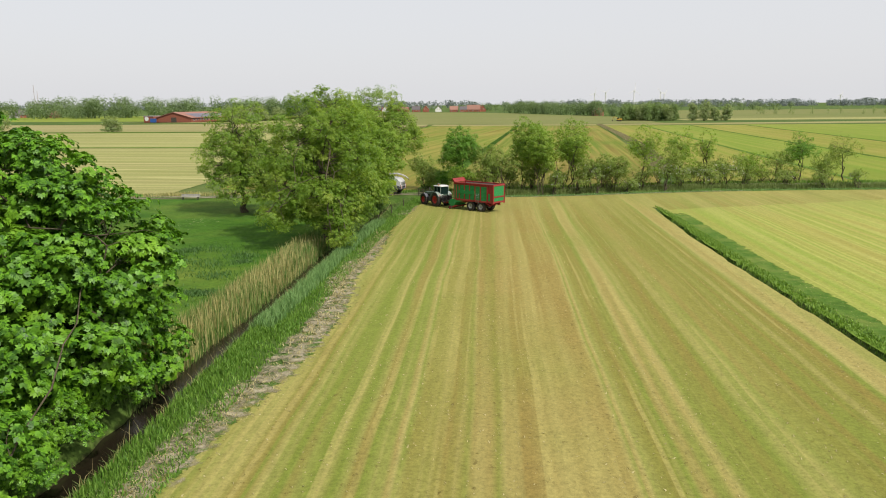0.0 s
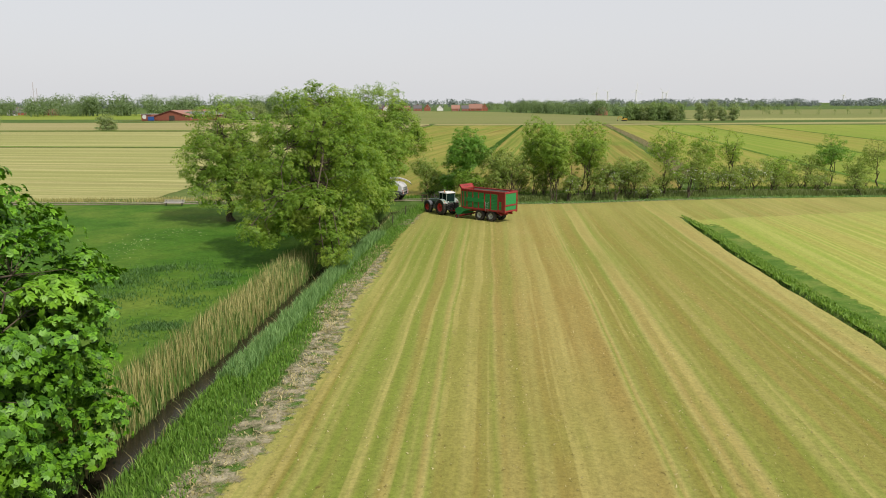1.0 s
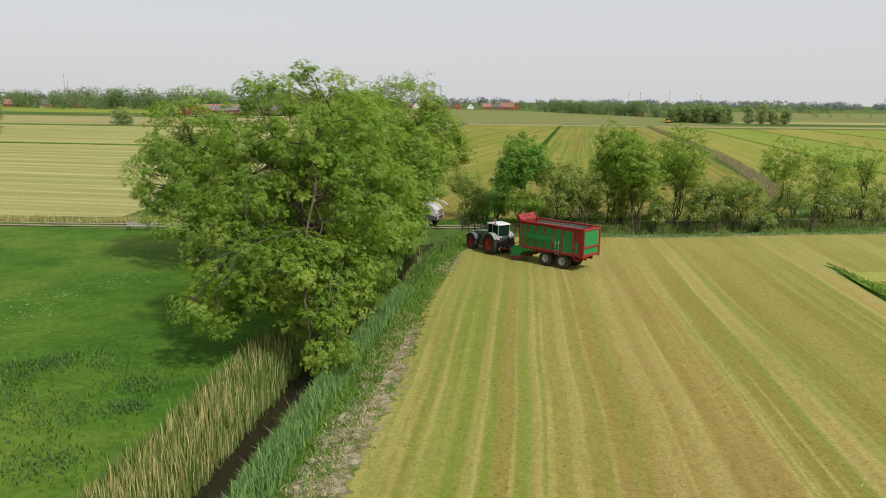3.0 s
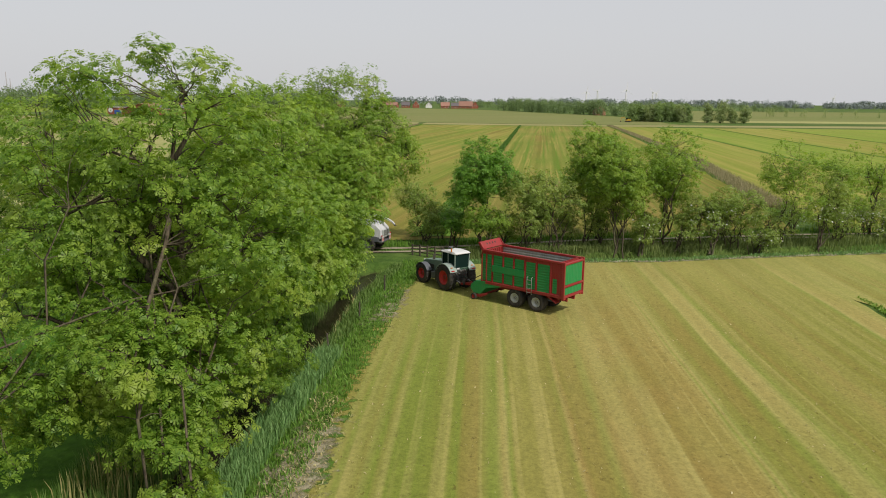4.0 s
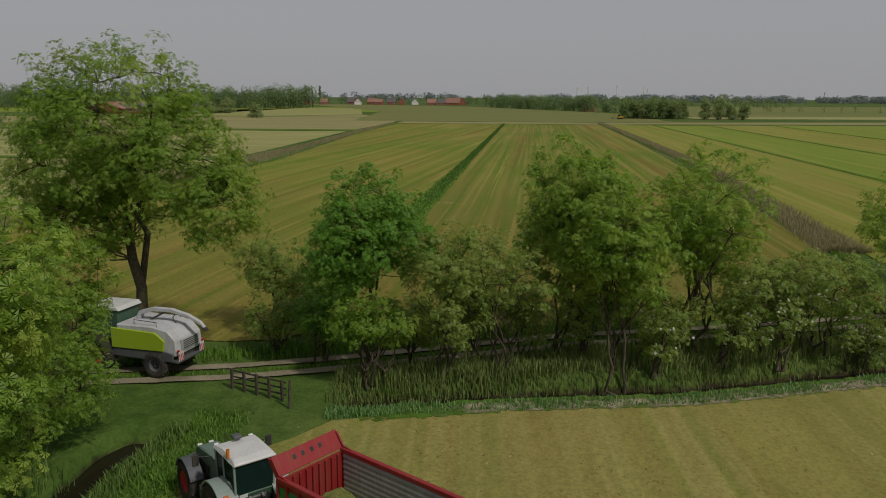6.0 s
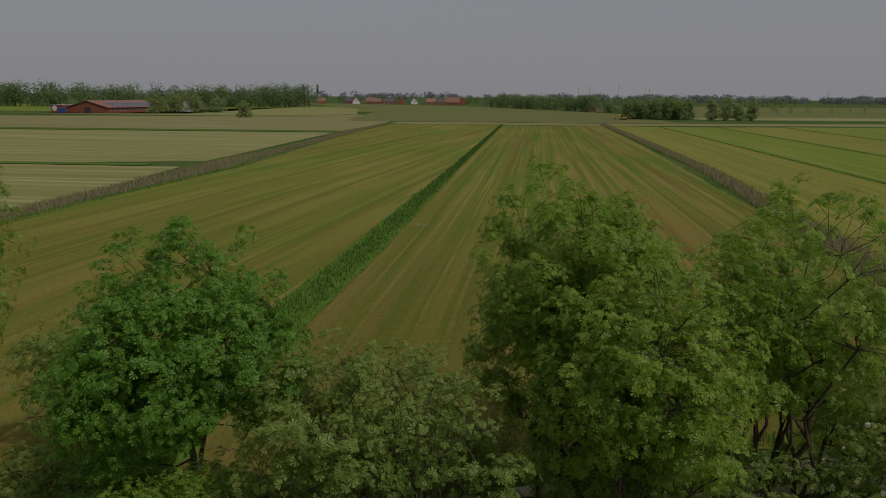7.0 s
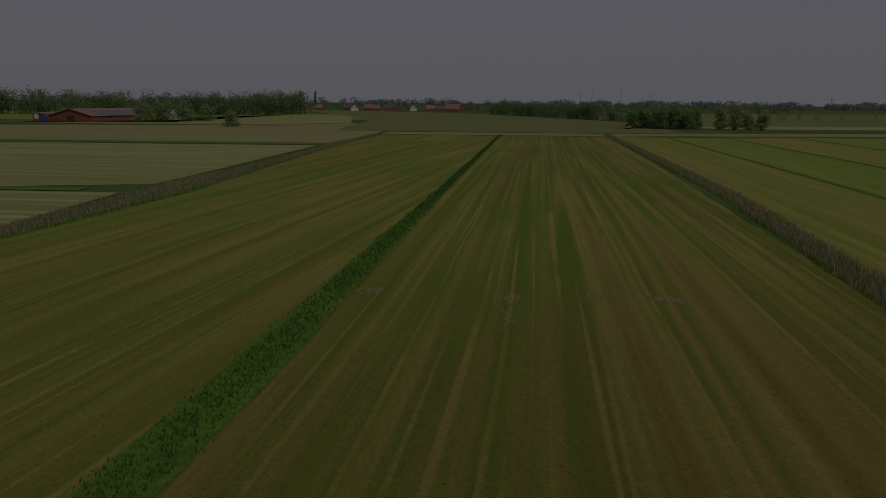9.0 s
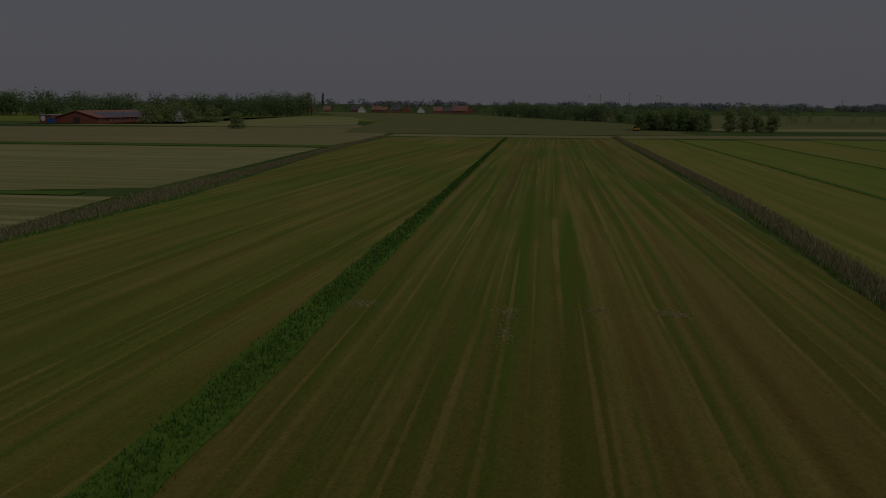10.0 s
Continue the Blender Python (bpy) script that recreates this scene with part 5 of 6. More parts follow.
    load = tagged(new("grass_load", mesh_of("grass_load", np.stack([X, Y, Zh], -1).reshape(-1, 3), np.stack([i, i + ny, i + ny + 1, i + 1], 1), P_GRASSLOAD, True)),
                  "heap of cut green grass inside the wagon", "cut grass")
    # drawbar and pick-up
    prism_part("drawbar", root, P_RED, [(L - 0.4, 1.02), (L - 0.4, 1.30), (L + 1.6, 0.86), (L + 2.45, 0.72), (L + 2.45, 0.56), (L + 1.4, 0.62)], -0.16, 0.16, 0.02)
    rod_part("hitch_ring", root, P_IRON, [(L + 2.4, 0, 0.62), (L + 2.62, 0, 0.62)], 0.07)
    prism_part("pickup_guard", root, P_GREEN, [(1.75, 1.42), (3.55, 1.48), (3.98, 1.44), (4.42, 1.10), (4.48, 0.76), (4.15, 0.46), (3.55, 0.44), (3.05, 1.02), (1.75, 1.26)], -1.30, 1.30, 0.03, None, "green sheet guard of the pick-up")
    rod_part("pickup_reel", root, P_RED, [(3.85, -1.05, 0.40), (3.85, 1.05, 0.40)], 0.24, 14)
    for k in range(11):
        rod_part("tine_ring", root, P_IRON, [(3.85 + 0.33 * math.cos(t), -1.0 + k * 0.2, 0.40 + 0.33 * math.sin(t)) for t in np.linspace(-0.6, 2.6, 9)], 0.012, 5)
    for s in (1, -1):
        wheel(root, 4.05, s * 1.42, 0.24, 0.16, 0.13, P_RIMRED, 0, s, "guide_wheel")
        prism_part("pickup_arm", root, P_RED, [(2.9, 0.52), (2.9, 0.64), (4.1, 0.34), (4.1, 0.22), (3.5, 0.24)], min(s * 1.28, s * 1.34), max(s * 1.28, s * 1.34), 0.006)
    rod_part("hydraulic_hose", root, P_BLACK, [(L - 0.1, 0.2, 1.5), (L + 0.6, 0.2, 1.75), (L + 1.5, 0.1, 1.25), (L + 2.3, 0.05, 1.05)], 0.03)
    rod_part("drive_shaft", root, P_BLACK, [(L - 0.3, 0, 1.1), (L + 1.9, 0, 0.98)], 0.08)
    m = pose(-2.10, 104.1, GZ, 0, 0, 145.5)
    root.matrix_world = m
    load.matrix_world = m
    return root


def tractor():
    root = tagged(new("tractor"), "grey-green tractor with red wheel rims and white cab roof", "tractor")
    F = 3.1
    for s in (1, -1):
        wheel(root, 0, s * 0.95, 1.01, 0.68, 0.56, P_RIMRED, 20, s)
        wheel(root, F, s * 0.92, 0.78, 0.54, 0.42, P_RIMRED, 18, s)
        # rear mudguards wrap the big wheels
        prof = [(1.14 * math.cos(a), 0.99 + 1.14 * math.sin(a)) for a in np.linspace(0.45, 2.62, 14)] + [(1.08 * math.cos(a), 0.99 + 1.08 * math.sin(a)) for a in np.linspace(2.62, 0.45, 14)]
        prism_part("rear_mudguard", root, P_FENDER, prof, min(s * 0.60, s * 1.26), max(s * 0.60, s * 1.26), 0.015, None, "pale grey-green mudguard")
        box_part("rear_lamp", root, P_LAMP, -0.98, -0.90, s * 1.0 - 0.14, s * 1.0 + 0.14, 1.62, 1.70, 0.01)
        box_part("lamp", root, P_ORANGE, -0.80, -0.70, s * 1.0 - 0.08, s * 1.0 + 0.08, 1.86, 1.92, 0.01)
        prof = [(F + 0.90 * math.cos(a), 0.78 + 0.90 * math.sin(a)) for a in np.linspace(0.35, 2.75, 12)] + [(F + 0.86 * math.cos(a), 0.78 + 0.86 * math.sin(a)) for a in np.linspace(2.75, 0.35, 12)]
        prism_part("front_mudguard", root, P_GREY, prof, min(s * 0.68, s * 1.18), max(s * 0.68, s * 1.18), 0.01, None, "slate grey front mudguard")
        prism_part("step", root, P_BLACK, [(0.75, 0.55), (1.35, 0.55), (1.35, 1.35), (0.95, 1.35)], min(s * 0.62, s * 1.05), max(s * 0.62, s * 1.05), 0.02)
        prism_part("fuel_tank", root, P_GREY, [(0.9, 0.62), (2.0, 0.62), (2.0, 1.12), (0.9, 1.30)], min(s * 0.45, s * 0.98), max(s * 0.45, s * 0.98), 0.04)
        # mirrors on arms
        rod_part("mirror_arm", root, P_BLACK, [(1.0, s * 0.78, 2.55), (1.1, s * 1.25, 2.62)], 0.018)
        box_part("mirror", root, P_BLACK, 1.06, 1.14, s * 1.33 - 0.11, s * 1.33 + 0.11, 2.30, 2.72, 0.02)
        for x, z in ((-0.72, 2.99), (0.98, 2.99)):
            box_part("work_lamp", root, P_CLEARLAMP, x - 0.05, x + 0.05, s * 0.62 - 0.08, s * 0.62 + 0.08, z - 0.12, z, 0.015)
    rod_part("rear_axle", root, P_IRON, [(0, -0.7, 0.99), (0, 0.7, 0.99)], 0.17, 10)
    rod_part("front_axle", root, P_IRON, [(F, -0.75, 0.74), (F, 0.75, 0.74)], 0.10, 8)
    prism_part("gearbox", root, P_GREY, [(-0.55, 0.62), (2.2, 0.55), (3.3, 0.62), (3.3, 1.15), (0.9, 1.25), (-0.55, 1.35)], -0.36, 0.36, 0.03)
    prism_part("bonnet", root, P_BONNET, [(0.95, 1.10), (3.80, 1.02), (3.95, 1.20), (3.91, 1.62), (3.60, 1.80), (2.0, 1.98), (0.95, 2.02)], -0.47, 0.47, 0.05,
               [0, 0.03, 0.08, 0.08, 0.08, 0.05, 0.0], "dark grey-green bonnet")
    box_part("grille", root, P_BLACK, 3.91, 3.97, -0.33, 0.33, 1.15, 1.62, 0.01)
    for s in (1, -1):
        box_part("headlamp", root, P_CLEARLAMP, 3.89, 3.98, s * 0.22 - 0.09, s * 0.22 + 0.09, 1.60, 1.70, 0.01)
        box_part("side_grille", root, P_BLACK, 2.3, 3.3, s * 0.47 - 0.01, s * 0.47 + 0.012, 1.2, 1.55, 0)
    box_part("front_linkage", root, P_IRON, 3.75, 4.35, -0.42, 0.42, 0.55, 0.95, 0.04)
    box_part("weight", root, P_GREY, 4.3, 4.7, -0.45, 0.45, 0.55, 1.05, 0.06)
    rod_part("exhaust", root, P_BLACK, [(1.15, -0.62, 1.5), (1.15, -0.62, 2.55), (1.12, -0.66, 2.85)], 0.07, 10)
    # cab: floor, pillars, panes, roof
    prism_part("cab_base", root, P_BODY, [(-0.62, 1.30), (1.05, 1.15), (1.05, 1.60), (0.55, 1.66), (-0.55, 1.78), (-0.75, 1.78)], -0.66, 0.66, 0.03)
    for s in (1, -1):
        for nm, a, b in (("a_pillar", (1.02, 0.60, 1.55), (0.80, 0.72, 2.92)), ("b_pillar", (0.10, 0.68, 1.60), (0.02, 0.76, 2.92)), ("c_pillar", (-0.72, 0.66, 1.72), (-0.78, 0.70, 2.92))):
            rod_part(nm, root, P_FENDER, [(a[0], s * a[1], a[2]), (b[0], s * b[1], b[2])], 0.045, 6)
        bm = bmesh.new()
        for q in (((1.02, 0.60, 1.58), (0.12, 0.68, 1.62), (0.04, 0.76, 2.9), (0.80, 0.72, 2.9)), ((0.08, 0.68, 1.64), (-0.70, 0.66, 1.74), (-0.77, 0.70, 2.9), (0.0, 0.76, 2.9))):
            bm.faces.new([bm.verts.new((x, s * y, z)) for x, y, z in q])
        ob = part("side_window", bm, P_GLASS, root, "tinted cab window")
        ob.visible_shadow = False
    for q, nm in ((((1.03, -0.60, 1.58), (1.03, 0.60, 1.58), (0.82, 0.70, 2.9), (0.82, -0.70, 2.9)), "windscreen"), (((-0.74, -0.66, 1.80), (-0.74, 0.66, 1.80), (-0.80, 0.68, 2.9), (-0.80, -0.68, 2.9)), "rear_window")):
        bm = bmesh.new()
        bm.faces.new([bm.verts.new(p) for p in q])
        ob = part(nm, bm, P_GLASS, root, "tinted cab window")
        ob.visible_shadow = False
    box_part("seat", root, P_BLACK, -0.45, 0.05, -0.26, 0.26, 1.75, 2.35, 0.08)
    box_part("dashboard", root, P_BLACK, 0.55, 0.85, -0.25, 0.25, 1.6, 2.1, 0.05)
    prism_part("cab_roof", root, P_WHITE, [(-0.90, 2.88), (0.95, 2.88), (0.98, 2.94), (0.82, 3.02), (0.3, 3.07), (-0.6, 3.06), (-0.90, 2.98)], -0.78, 0.78, 0.05, [0.02, 0.02, 0.02, 0.10, 0.12, 0.12, 0.05], "white cab roof")
    rod_part("beacon", root, P_ORANGE, [(-0.35, 0.72, 3.04), (-0.35, 0.72, 3.32)], 0.06, 10, "orange warning beacon")
    rod_part("aerial", root, P_BLACK, [(0.7, 0.4, 3.1), (0.72, 0.42, 3.5)], 0.012, 6)
    box_part("receiver", root, P_GREY, 0.55, 0.85, -0.15, 0.15, 3.12, 3.24, 0.03)
    # rear linkage, hoses, hitch
    for s in (1, -1):
        rod_part("lower_link", root, P_IRON, [(-0.5, s * 0.36, 0.78), (-1.35, s * 0.46, 0.70)], 0.05)
        rod_part("lift_rod", root, P_IRON, [(-0.62, s * 0.40, 1.52), (-1.0, s * 0.42, 0.76)], 0.035)
        rod_part("lift_arm", root, P_IRON, [(-0.35, s * 0.34, 1.48), (-0.78, s * 0.40, 1.55)], 0.055)
    rod_part("top_link", root, P_IRON, [(-0.55, 0, 1.25), (-1.2, 0, 1.12)], 0.045)
    box_part("hitch", root, P_IRON, -1.05, -0.5, -0.16, 0.16, 0.48, 0.95, 0.03)
    box_part("valve_block", root, P_IRON, -0.78, -0.5, -0.42, 0.42, 1.25, 1.62, 0.04)
    for s in (1, -1):
        rod_part("coupling", root, P_ZINC, [(-0.80, s * 0.22, 1.66), (-0.98, s * 0.22, 1.60)], 0.045, 8)
        rod_part("coupling", root, P_ZINC, [(-0.80, s * 0.34, 1.42), (-0.96, s * 0.34, 1.36)], 0.045, 8)
        rod_part("stabiliser", root, P_ZINC, [(-0.55, s * 0.56, 0.95), (-1.25, s * 0.50, 0.74)], 0.035, 8)
        rod_part("lift_cylinder", root, P_ZINC, [(-0.50, s * 0.52, 0.95), (-0.74, s * 0.46, 1.50)], 0.06, 10)
        box_part("linkage_ball", root, P_RED, -1.45, -1.28, s * 0.46 - 0.06, s * 0.46 + 0.06, 0.62, 0.78, 0.02)
    box_part("number_plate", root, P_WHITE, -0.86, -0.84, 0.30, 0.58, 1.72, 1.84, 0.003, "blank pale plate")
    for k in range(6):
        y = -0.3 + k * 0.12
        rod_part("hose", root, P_BLACK, [(-0.75, y, 1.5), (-1.0, y * 0.8, 1.42), (-1.15, y * 0.5, 1.15), (-1.35, y * 0.3, 1.05)], 0.018, 6)
    root.matrix_world = pose(-7.85, 108.35, GZ, 0, 0, 132)
    return root


def forage_harvester():
    root = tagged(new("forage_harvester"), "white and lime green forage harvester standing on the track", "harvester")
    prism_part("rear_hood", root, P_HOOD, [(-3.05, 1.35), (-2.95, 1.20), (0.6, 1.20), (0.6, 2.72), (-1.6, 2.74), (-2.50, 2.58), (-2.98, 2.10)], -1.22, 1.22, 0.06, [0.12, 0.12, 0, 0, 0.06, 0.12, 0.12], "white rear engine hood")
    for s in (1, -1):
        prism_part("side_panel", root, P_LIME, [(-2.35, 1.50), (0.9, 1.42), (0.9, 2.52), (-1.9, 2.48), (-2.45, 2.08)], min(s * 1.20, s * 1.32), max(s * 1.20, s * 1.32), 0.03, None, "lime green side panel")
        prism_part("lower_panel", root, P_GREY, [(-2.9, 0.95), (0.9, 0.95), (0.9, 1.40), (-2.4, 1.46), (-2.9, 1.40)], min(s * 1.14, s * 1.26), max(s * 1.14, s * 1.26), 0.03)
        wheel(root, -1.75, s * 1.12, 0.68, 0.50, 0.36, P_GREY, 16, s)
        wheel(root, 1.85, s * 1.22, 0.98, 0.74, 0.52, P_RIMRED, 20, s)
        board = box_part("warning_board", root, P_WHITE, -3.16, -3.13, s * 0.88 - 0.20, s * 0.88 + 0.20, 0.98, 1.48, 0.004, "white warning board with red bars")
        for k in range(3):
            bm = bmesh.new()
            y, z = s * 0.88 - 0.20 + 0.133 * k, 0.98
            vs = [bm.verts.new(p) for p in ((-3.165, y, z + 0.01), (-3.165, y + 0.066, z + 0.01), (-3.165, y + 0.133, z + 0.39), (-3.165, y + 0.067, z + 0.39))]
            bm.faces.new(vs)
            part("bar", bm, P_LAMP, board, "red slanting bar")
        box_part("rear_lamp", root, P_LAMP, -3.15, -3.08, s * 1.05 - 0.08, s * 1.05 + 0.08, 1.48, 1.60, 0.01)
    grille = box_part("rear_grille", root, P_SILVER, -3.12, -3.02, -0.72, 0.72, 1.50, 2.05, 0.02, "grey rear grille with dark slots")
    for k in range(5):
        box_part("slot", grille, P_BLACK, -3.135, -3.125, -0.6, 0.6, 1.56 + k * 0.10, 1.60 + k * 0.10, 0)
    box_part("chassis", root, P_IRON, -2.9, 2.6, -0.8, 0.8, 0.70, 1.18, 0.05)
    box_part("rear_bumper", root, P_GREY, -3.12, -2.8, -1.15, 1.15, 0.86, 1.02, 0.03)
    prism_part("cab", root, P_BODY, [(0.7, 1.6), (2.5, 1.6), (2.75, 2.2), (2.55, 3.30), (0.8, 3.30)], -0.85, 0.85, 0.04, None, "cab with dark windows")
    prism_part("cab_roof", root, P_WHITE, [(0.6, 3.30), (2.85, 3.30), (2.75, 3.45), (0.8, 3.50)], -0.92, 0.92, 0.03)
    prism_part("front_body", root, P_WHITE, [(0.6, 1.2), (3.0, 1.0), (3.0, 1.55), (0.6, 1.6)], -1.15, 1.15, 0.05)
    # the discharge spout lies back over the machine
    pts = [(0.1, 0.0, 2.7), (-0.1, 0.0, 3.10), (-0.9, 0.0, 3.34), (-2.0, -0.05, 3.36), (-3.0, -0.1, 3.14), (-3.7, -0.12, 2.82), (-3.95, -0.12, 2.56)]
    bm = bmesh.new()
    rings = []
    for k, (x, y, z) in enumerate(pts):
        a, b = pts[max(0, k - 1)], pts[min(len(pts) - 1, k + 1)]
        t = Vector((b[0] - a[0], 0, b[2] - a[2])).normalized()
        nrm = Vector((-t.z, 0, t.x))
        w, h = 0.17 - 0.012 * k, 0.12 - 0.010 * k
        c = Vector((x, y, z))
        rings.append([bm.verts.new(c + nrm * (h * u) + Vector((0, w * v, 0))) for u, v in ((1, -1), (1, 1), (-1, 1), (-1, -1))])
    for a, b in zip(rings, rings[1:]):
        for i in range(4):
            bm.faces.new((a[i], a[(i + 1) % 4], b[(i + 1) % 4], b[i]))
    bm.faces.new(rings[0])
    bm.faces.new(rings[-1][::-1])
    part("spout", bm, P_HOOD, root, "curved white discharge spout", 0.015)
    prism_part("spout_flap", root, P_BLACK, [(-3.9, 2.59), (-3.75, 2.74), (-4.05, 2.40), (-4.12, 2.44)], -0.28, 0.04, 0.006)
    rod_part("spout_ram", root, P_IRON, [(-0.6, 0.0, 2.70), (-1.6, 0.0, 3.24)], 0.05)
    rod_part("hose", root, P_BLACK, [(-2.2, -0.1, 2.60), (-2.0, -0.1, 2.95), (-2.3, -0.1, 3.28)], 0.03)
    for s in (1, -1):
        rod_part("handrail", root, P_BLACK, [(-1.8, s * 1.0, 2.7), (-1.8, s * 1.0, 2.95), (-0.4, s * 1.0, 2.98), (-0.4, s * 1.0, 2.7)], 0.02, 6)
    root.matrix_world = pose(-18.9, 123.2, 0.10, 0, 0, 167)
    return root


forage_wagon()
tractor()
forage_harvester()


# ---- fences, posts, bench ----
def weathered(name, a, b):
    n = Nodes(name)
    f = n.noise(6.0, n.mapped((4, 4, 0.6)), detail=5, rough=0.7)
    n.bump(f, 0.5, 0.02)
    return n.done(n.mix(n.ramp(f, [(0.35, 0.0), (0.65, 1.0)]), a, b), 0.9, spec=0.2)


P_OLDWOOD = weathered("weathered wood", (0.035, 0.03, 0.022), (0.11, 0.095, 0.07))
P_GREYWOOD = weathered("grey planks", (0.22, 0.21, 0.19), (0.42, 0.41, 0.38))


def gate_fence(x0, y0, x1, y1):
    root = tagged(new("wooden_fence"), "weathered wooden rail fence beside the track", "fence")
    n = 4
    d = math.hypot(x1 - x0, y1 - y0)
    for k in range(n + 1):
        box_part("post", root, P_OLDWOOD, d * k / n - 0.07, d * k / n + 0.07, -0.06, 0.06, -0.2, 1.12, 0.015)
    for z in (0.34, 0.66, 0.98):
        box_part("rail", root, P_OLDWOOD, -0.2, d + 0.2, 0.075, 0.115, z - 0.045, z + 0.045, 0.008)
    root.matrix_world = pose(x0, y0, 0, 0, 0, math.degrees(math.atan2(y1 - y0, x1 - x0)))
    return root


gate_fence(-13.0, 120.7, -10.0, 119.4)


def bench():
    root = tagged(new("park_bench"), "grey plank bench with dark iron ends beside the track", "bench")
    for x in (-1.2, 1.2):
        prism_part("bench_end", root, P_BLACK, [(0, 0), (0.06, 0), (0.10, 0.42), (0.45, 0.42), (0.52, 0), (0.58, 0), (0.60, 0.48), (0.72, 0.92), (0.66, 0.92), (0.54, 0.48), (0.02, 0.48)], -0.03, 0.03, 0.004).matrix_local = pose(x, 0, 0, 0, 0, 90)
    for k in range(3):
        box_part("seat_plank", root, P_GREYWOOD, -1.5, 1.5, 0.06 + k * 0.17, 0.20 + k * 0.17, 0.482, 0.52, 0.006)
    for k in range(2):
        ob = box_part("back_plank", root, P_GREYWOOD, -1.5, 1.5, 0.56 + k * 0.07, 0.60 + k * 0.07, 0.58 + k * 0.18, 0.72 + k * 0.18, 0.006)
    root.matrix_world = pose(-48.6, 112.6, 0.05, 0, 0, 5)
    return root


bench()
post_rnd = random.Random(3)
for k, (x, y, h) in enumerate(((-13.2, 106.5, 1.5), (-13.6, 99.0, 1.4), (-14.0, 92.0, 1.4), (-9.4, 118.6, 1.6))):
    bm = bmesh.new()
    bmesh.ops.create_cone(bm, cap_ends=True, segments=8, radius1=0.07, radius2=0.055, depth=h)
    ob = part("fence_post", bm, P_OLDWOOD, None, "", 0.008)
    ob.matrix_world = pose(x, y, h / 2 - 0.15, post_rnd.uniform(-4, 4), post_rnd.uniform(-4, 4), 0)
    tagged(ob, "weathered round fence post in the grass", "fence post", "fence posts by the ditch")

# ---- the distance ----
def brickish(name, a, b, scale=0.9):
    n = Nodes(name)
    f, g = n.noise(scale, detail=4), n.noise(scale * 9, detail=3)
    c = n.mix(f, a, b)
    return n.done(n.mix(0.4, c, n.ramp(g, [(0.3, 0.6), (0.7, 1.35)]), "MULTIPLY"), 0.85, spec=0.2)


P_BRICK = brickish("red brick", (0.22, 0.075, 0.046), (0.30, 0.11, 0.066))
P_TILE = brickish("orange roof tiles", (0.245, 0.130, 0.098), (0.325, 0.178, 0.135), 0.3)
P_TILE_D = brickish("dark roof tiles", (0.09, 0.085, 0.09), (0.15, 0.13, 0.13), 0.3)
P_RENDER = brickish("pale render", (0.60, 0.59, 0.56), (0.72, 0.71, 0.68), 0.3)
P_ORANGEWALL = brickish("orange brick", (0.38, 0.19, 0.12), (0.46, 0.24, 0.15))
P_SOLAR = painted("solar panels", (0.15, 0.14, 0.18), 0.35, 0.1, dirt=0.2)
P_METALROOF = painted("grey roof sheets", (0.42, 0.37, 0.37), 0.5, 0.1, dirt=0.2)
P_BARNROOF = brickish("red-brown roof sheets", (0.26, 0.13, 0.10), (0.34, 0.18, 0.14), 0.2)
P_BLUE = painted("blue tarp", (0.02, 0.09, 0.30), 0.5, dirt=0.2)
P_PANE = painted("dark window panes", (0.02, 0.022, 0.026), 0.15, dirt=0.05)


def gable_roof(parent, mat, x0, x1, y0, y1, ze, zr, over=0.4, t=0.25, name="roof"):
    """A saddle roof, ridge along x."""
    ym = (y0 + y1) / 2
    bm = bmesh.new()
    s = (zr - ze) / (ym - y0)
    pr = [(y0 - over, ze - over * s), (ym, zr), (y1 + over, ze - over * s), (y1 + over, ze - over * s + t), (ym, zr + t), (y0 - over, ze - over * s + t)]
    a = [bm.verts.new((x0 - over, y, z)) for y, z in pr]
    b = [bm.verts.new((x1 + over, y, z)) for y, z in pr]
    for k in range(6):
        bm.faces.new((a[k], a[(k + 1) % 6], b[(k + 1) % 6], b[k]))
    for v in (a, b):
        bm.faces.new((v[0], v[1], v[4], v[5]))
        bm.faces.new((v[1], v[2], v[3], v[4]))
    return part(name, bm, mat, parent)


def gable_walls(parent, mat, x0, x1, y0, y1, ze, zr):
    bm = bmesh.new()
    ym = (y0 + y1) / 2
    pr = [(y0, -0.3), (y1, -0.3), (y1, ze), (ym, zr), (y0, ze)]
    a = [bm.verts.new((x0, y, z)) for y, z in pr]
    b = [bm.verts.new((x1, y, z)) for y, z in pr]
    bm.faces.new(a)
    bm.faces.new(b[::-1])
    for k in range(5):
        bm.faces.new((a[k], b[k], b[(k + 1) % 5], a[(k + 1) % 5]))
    return part("wall", bm, mat, parent)


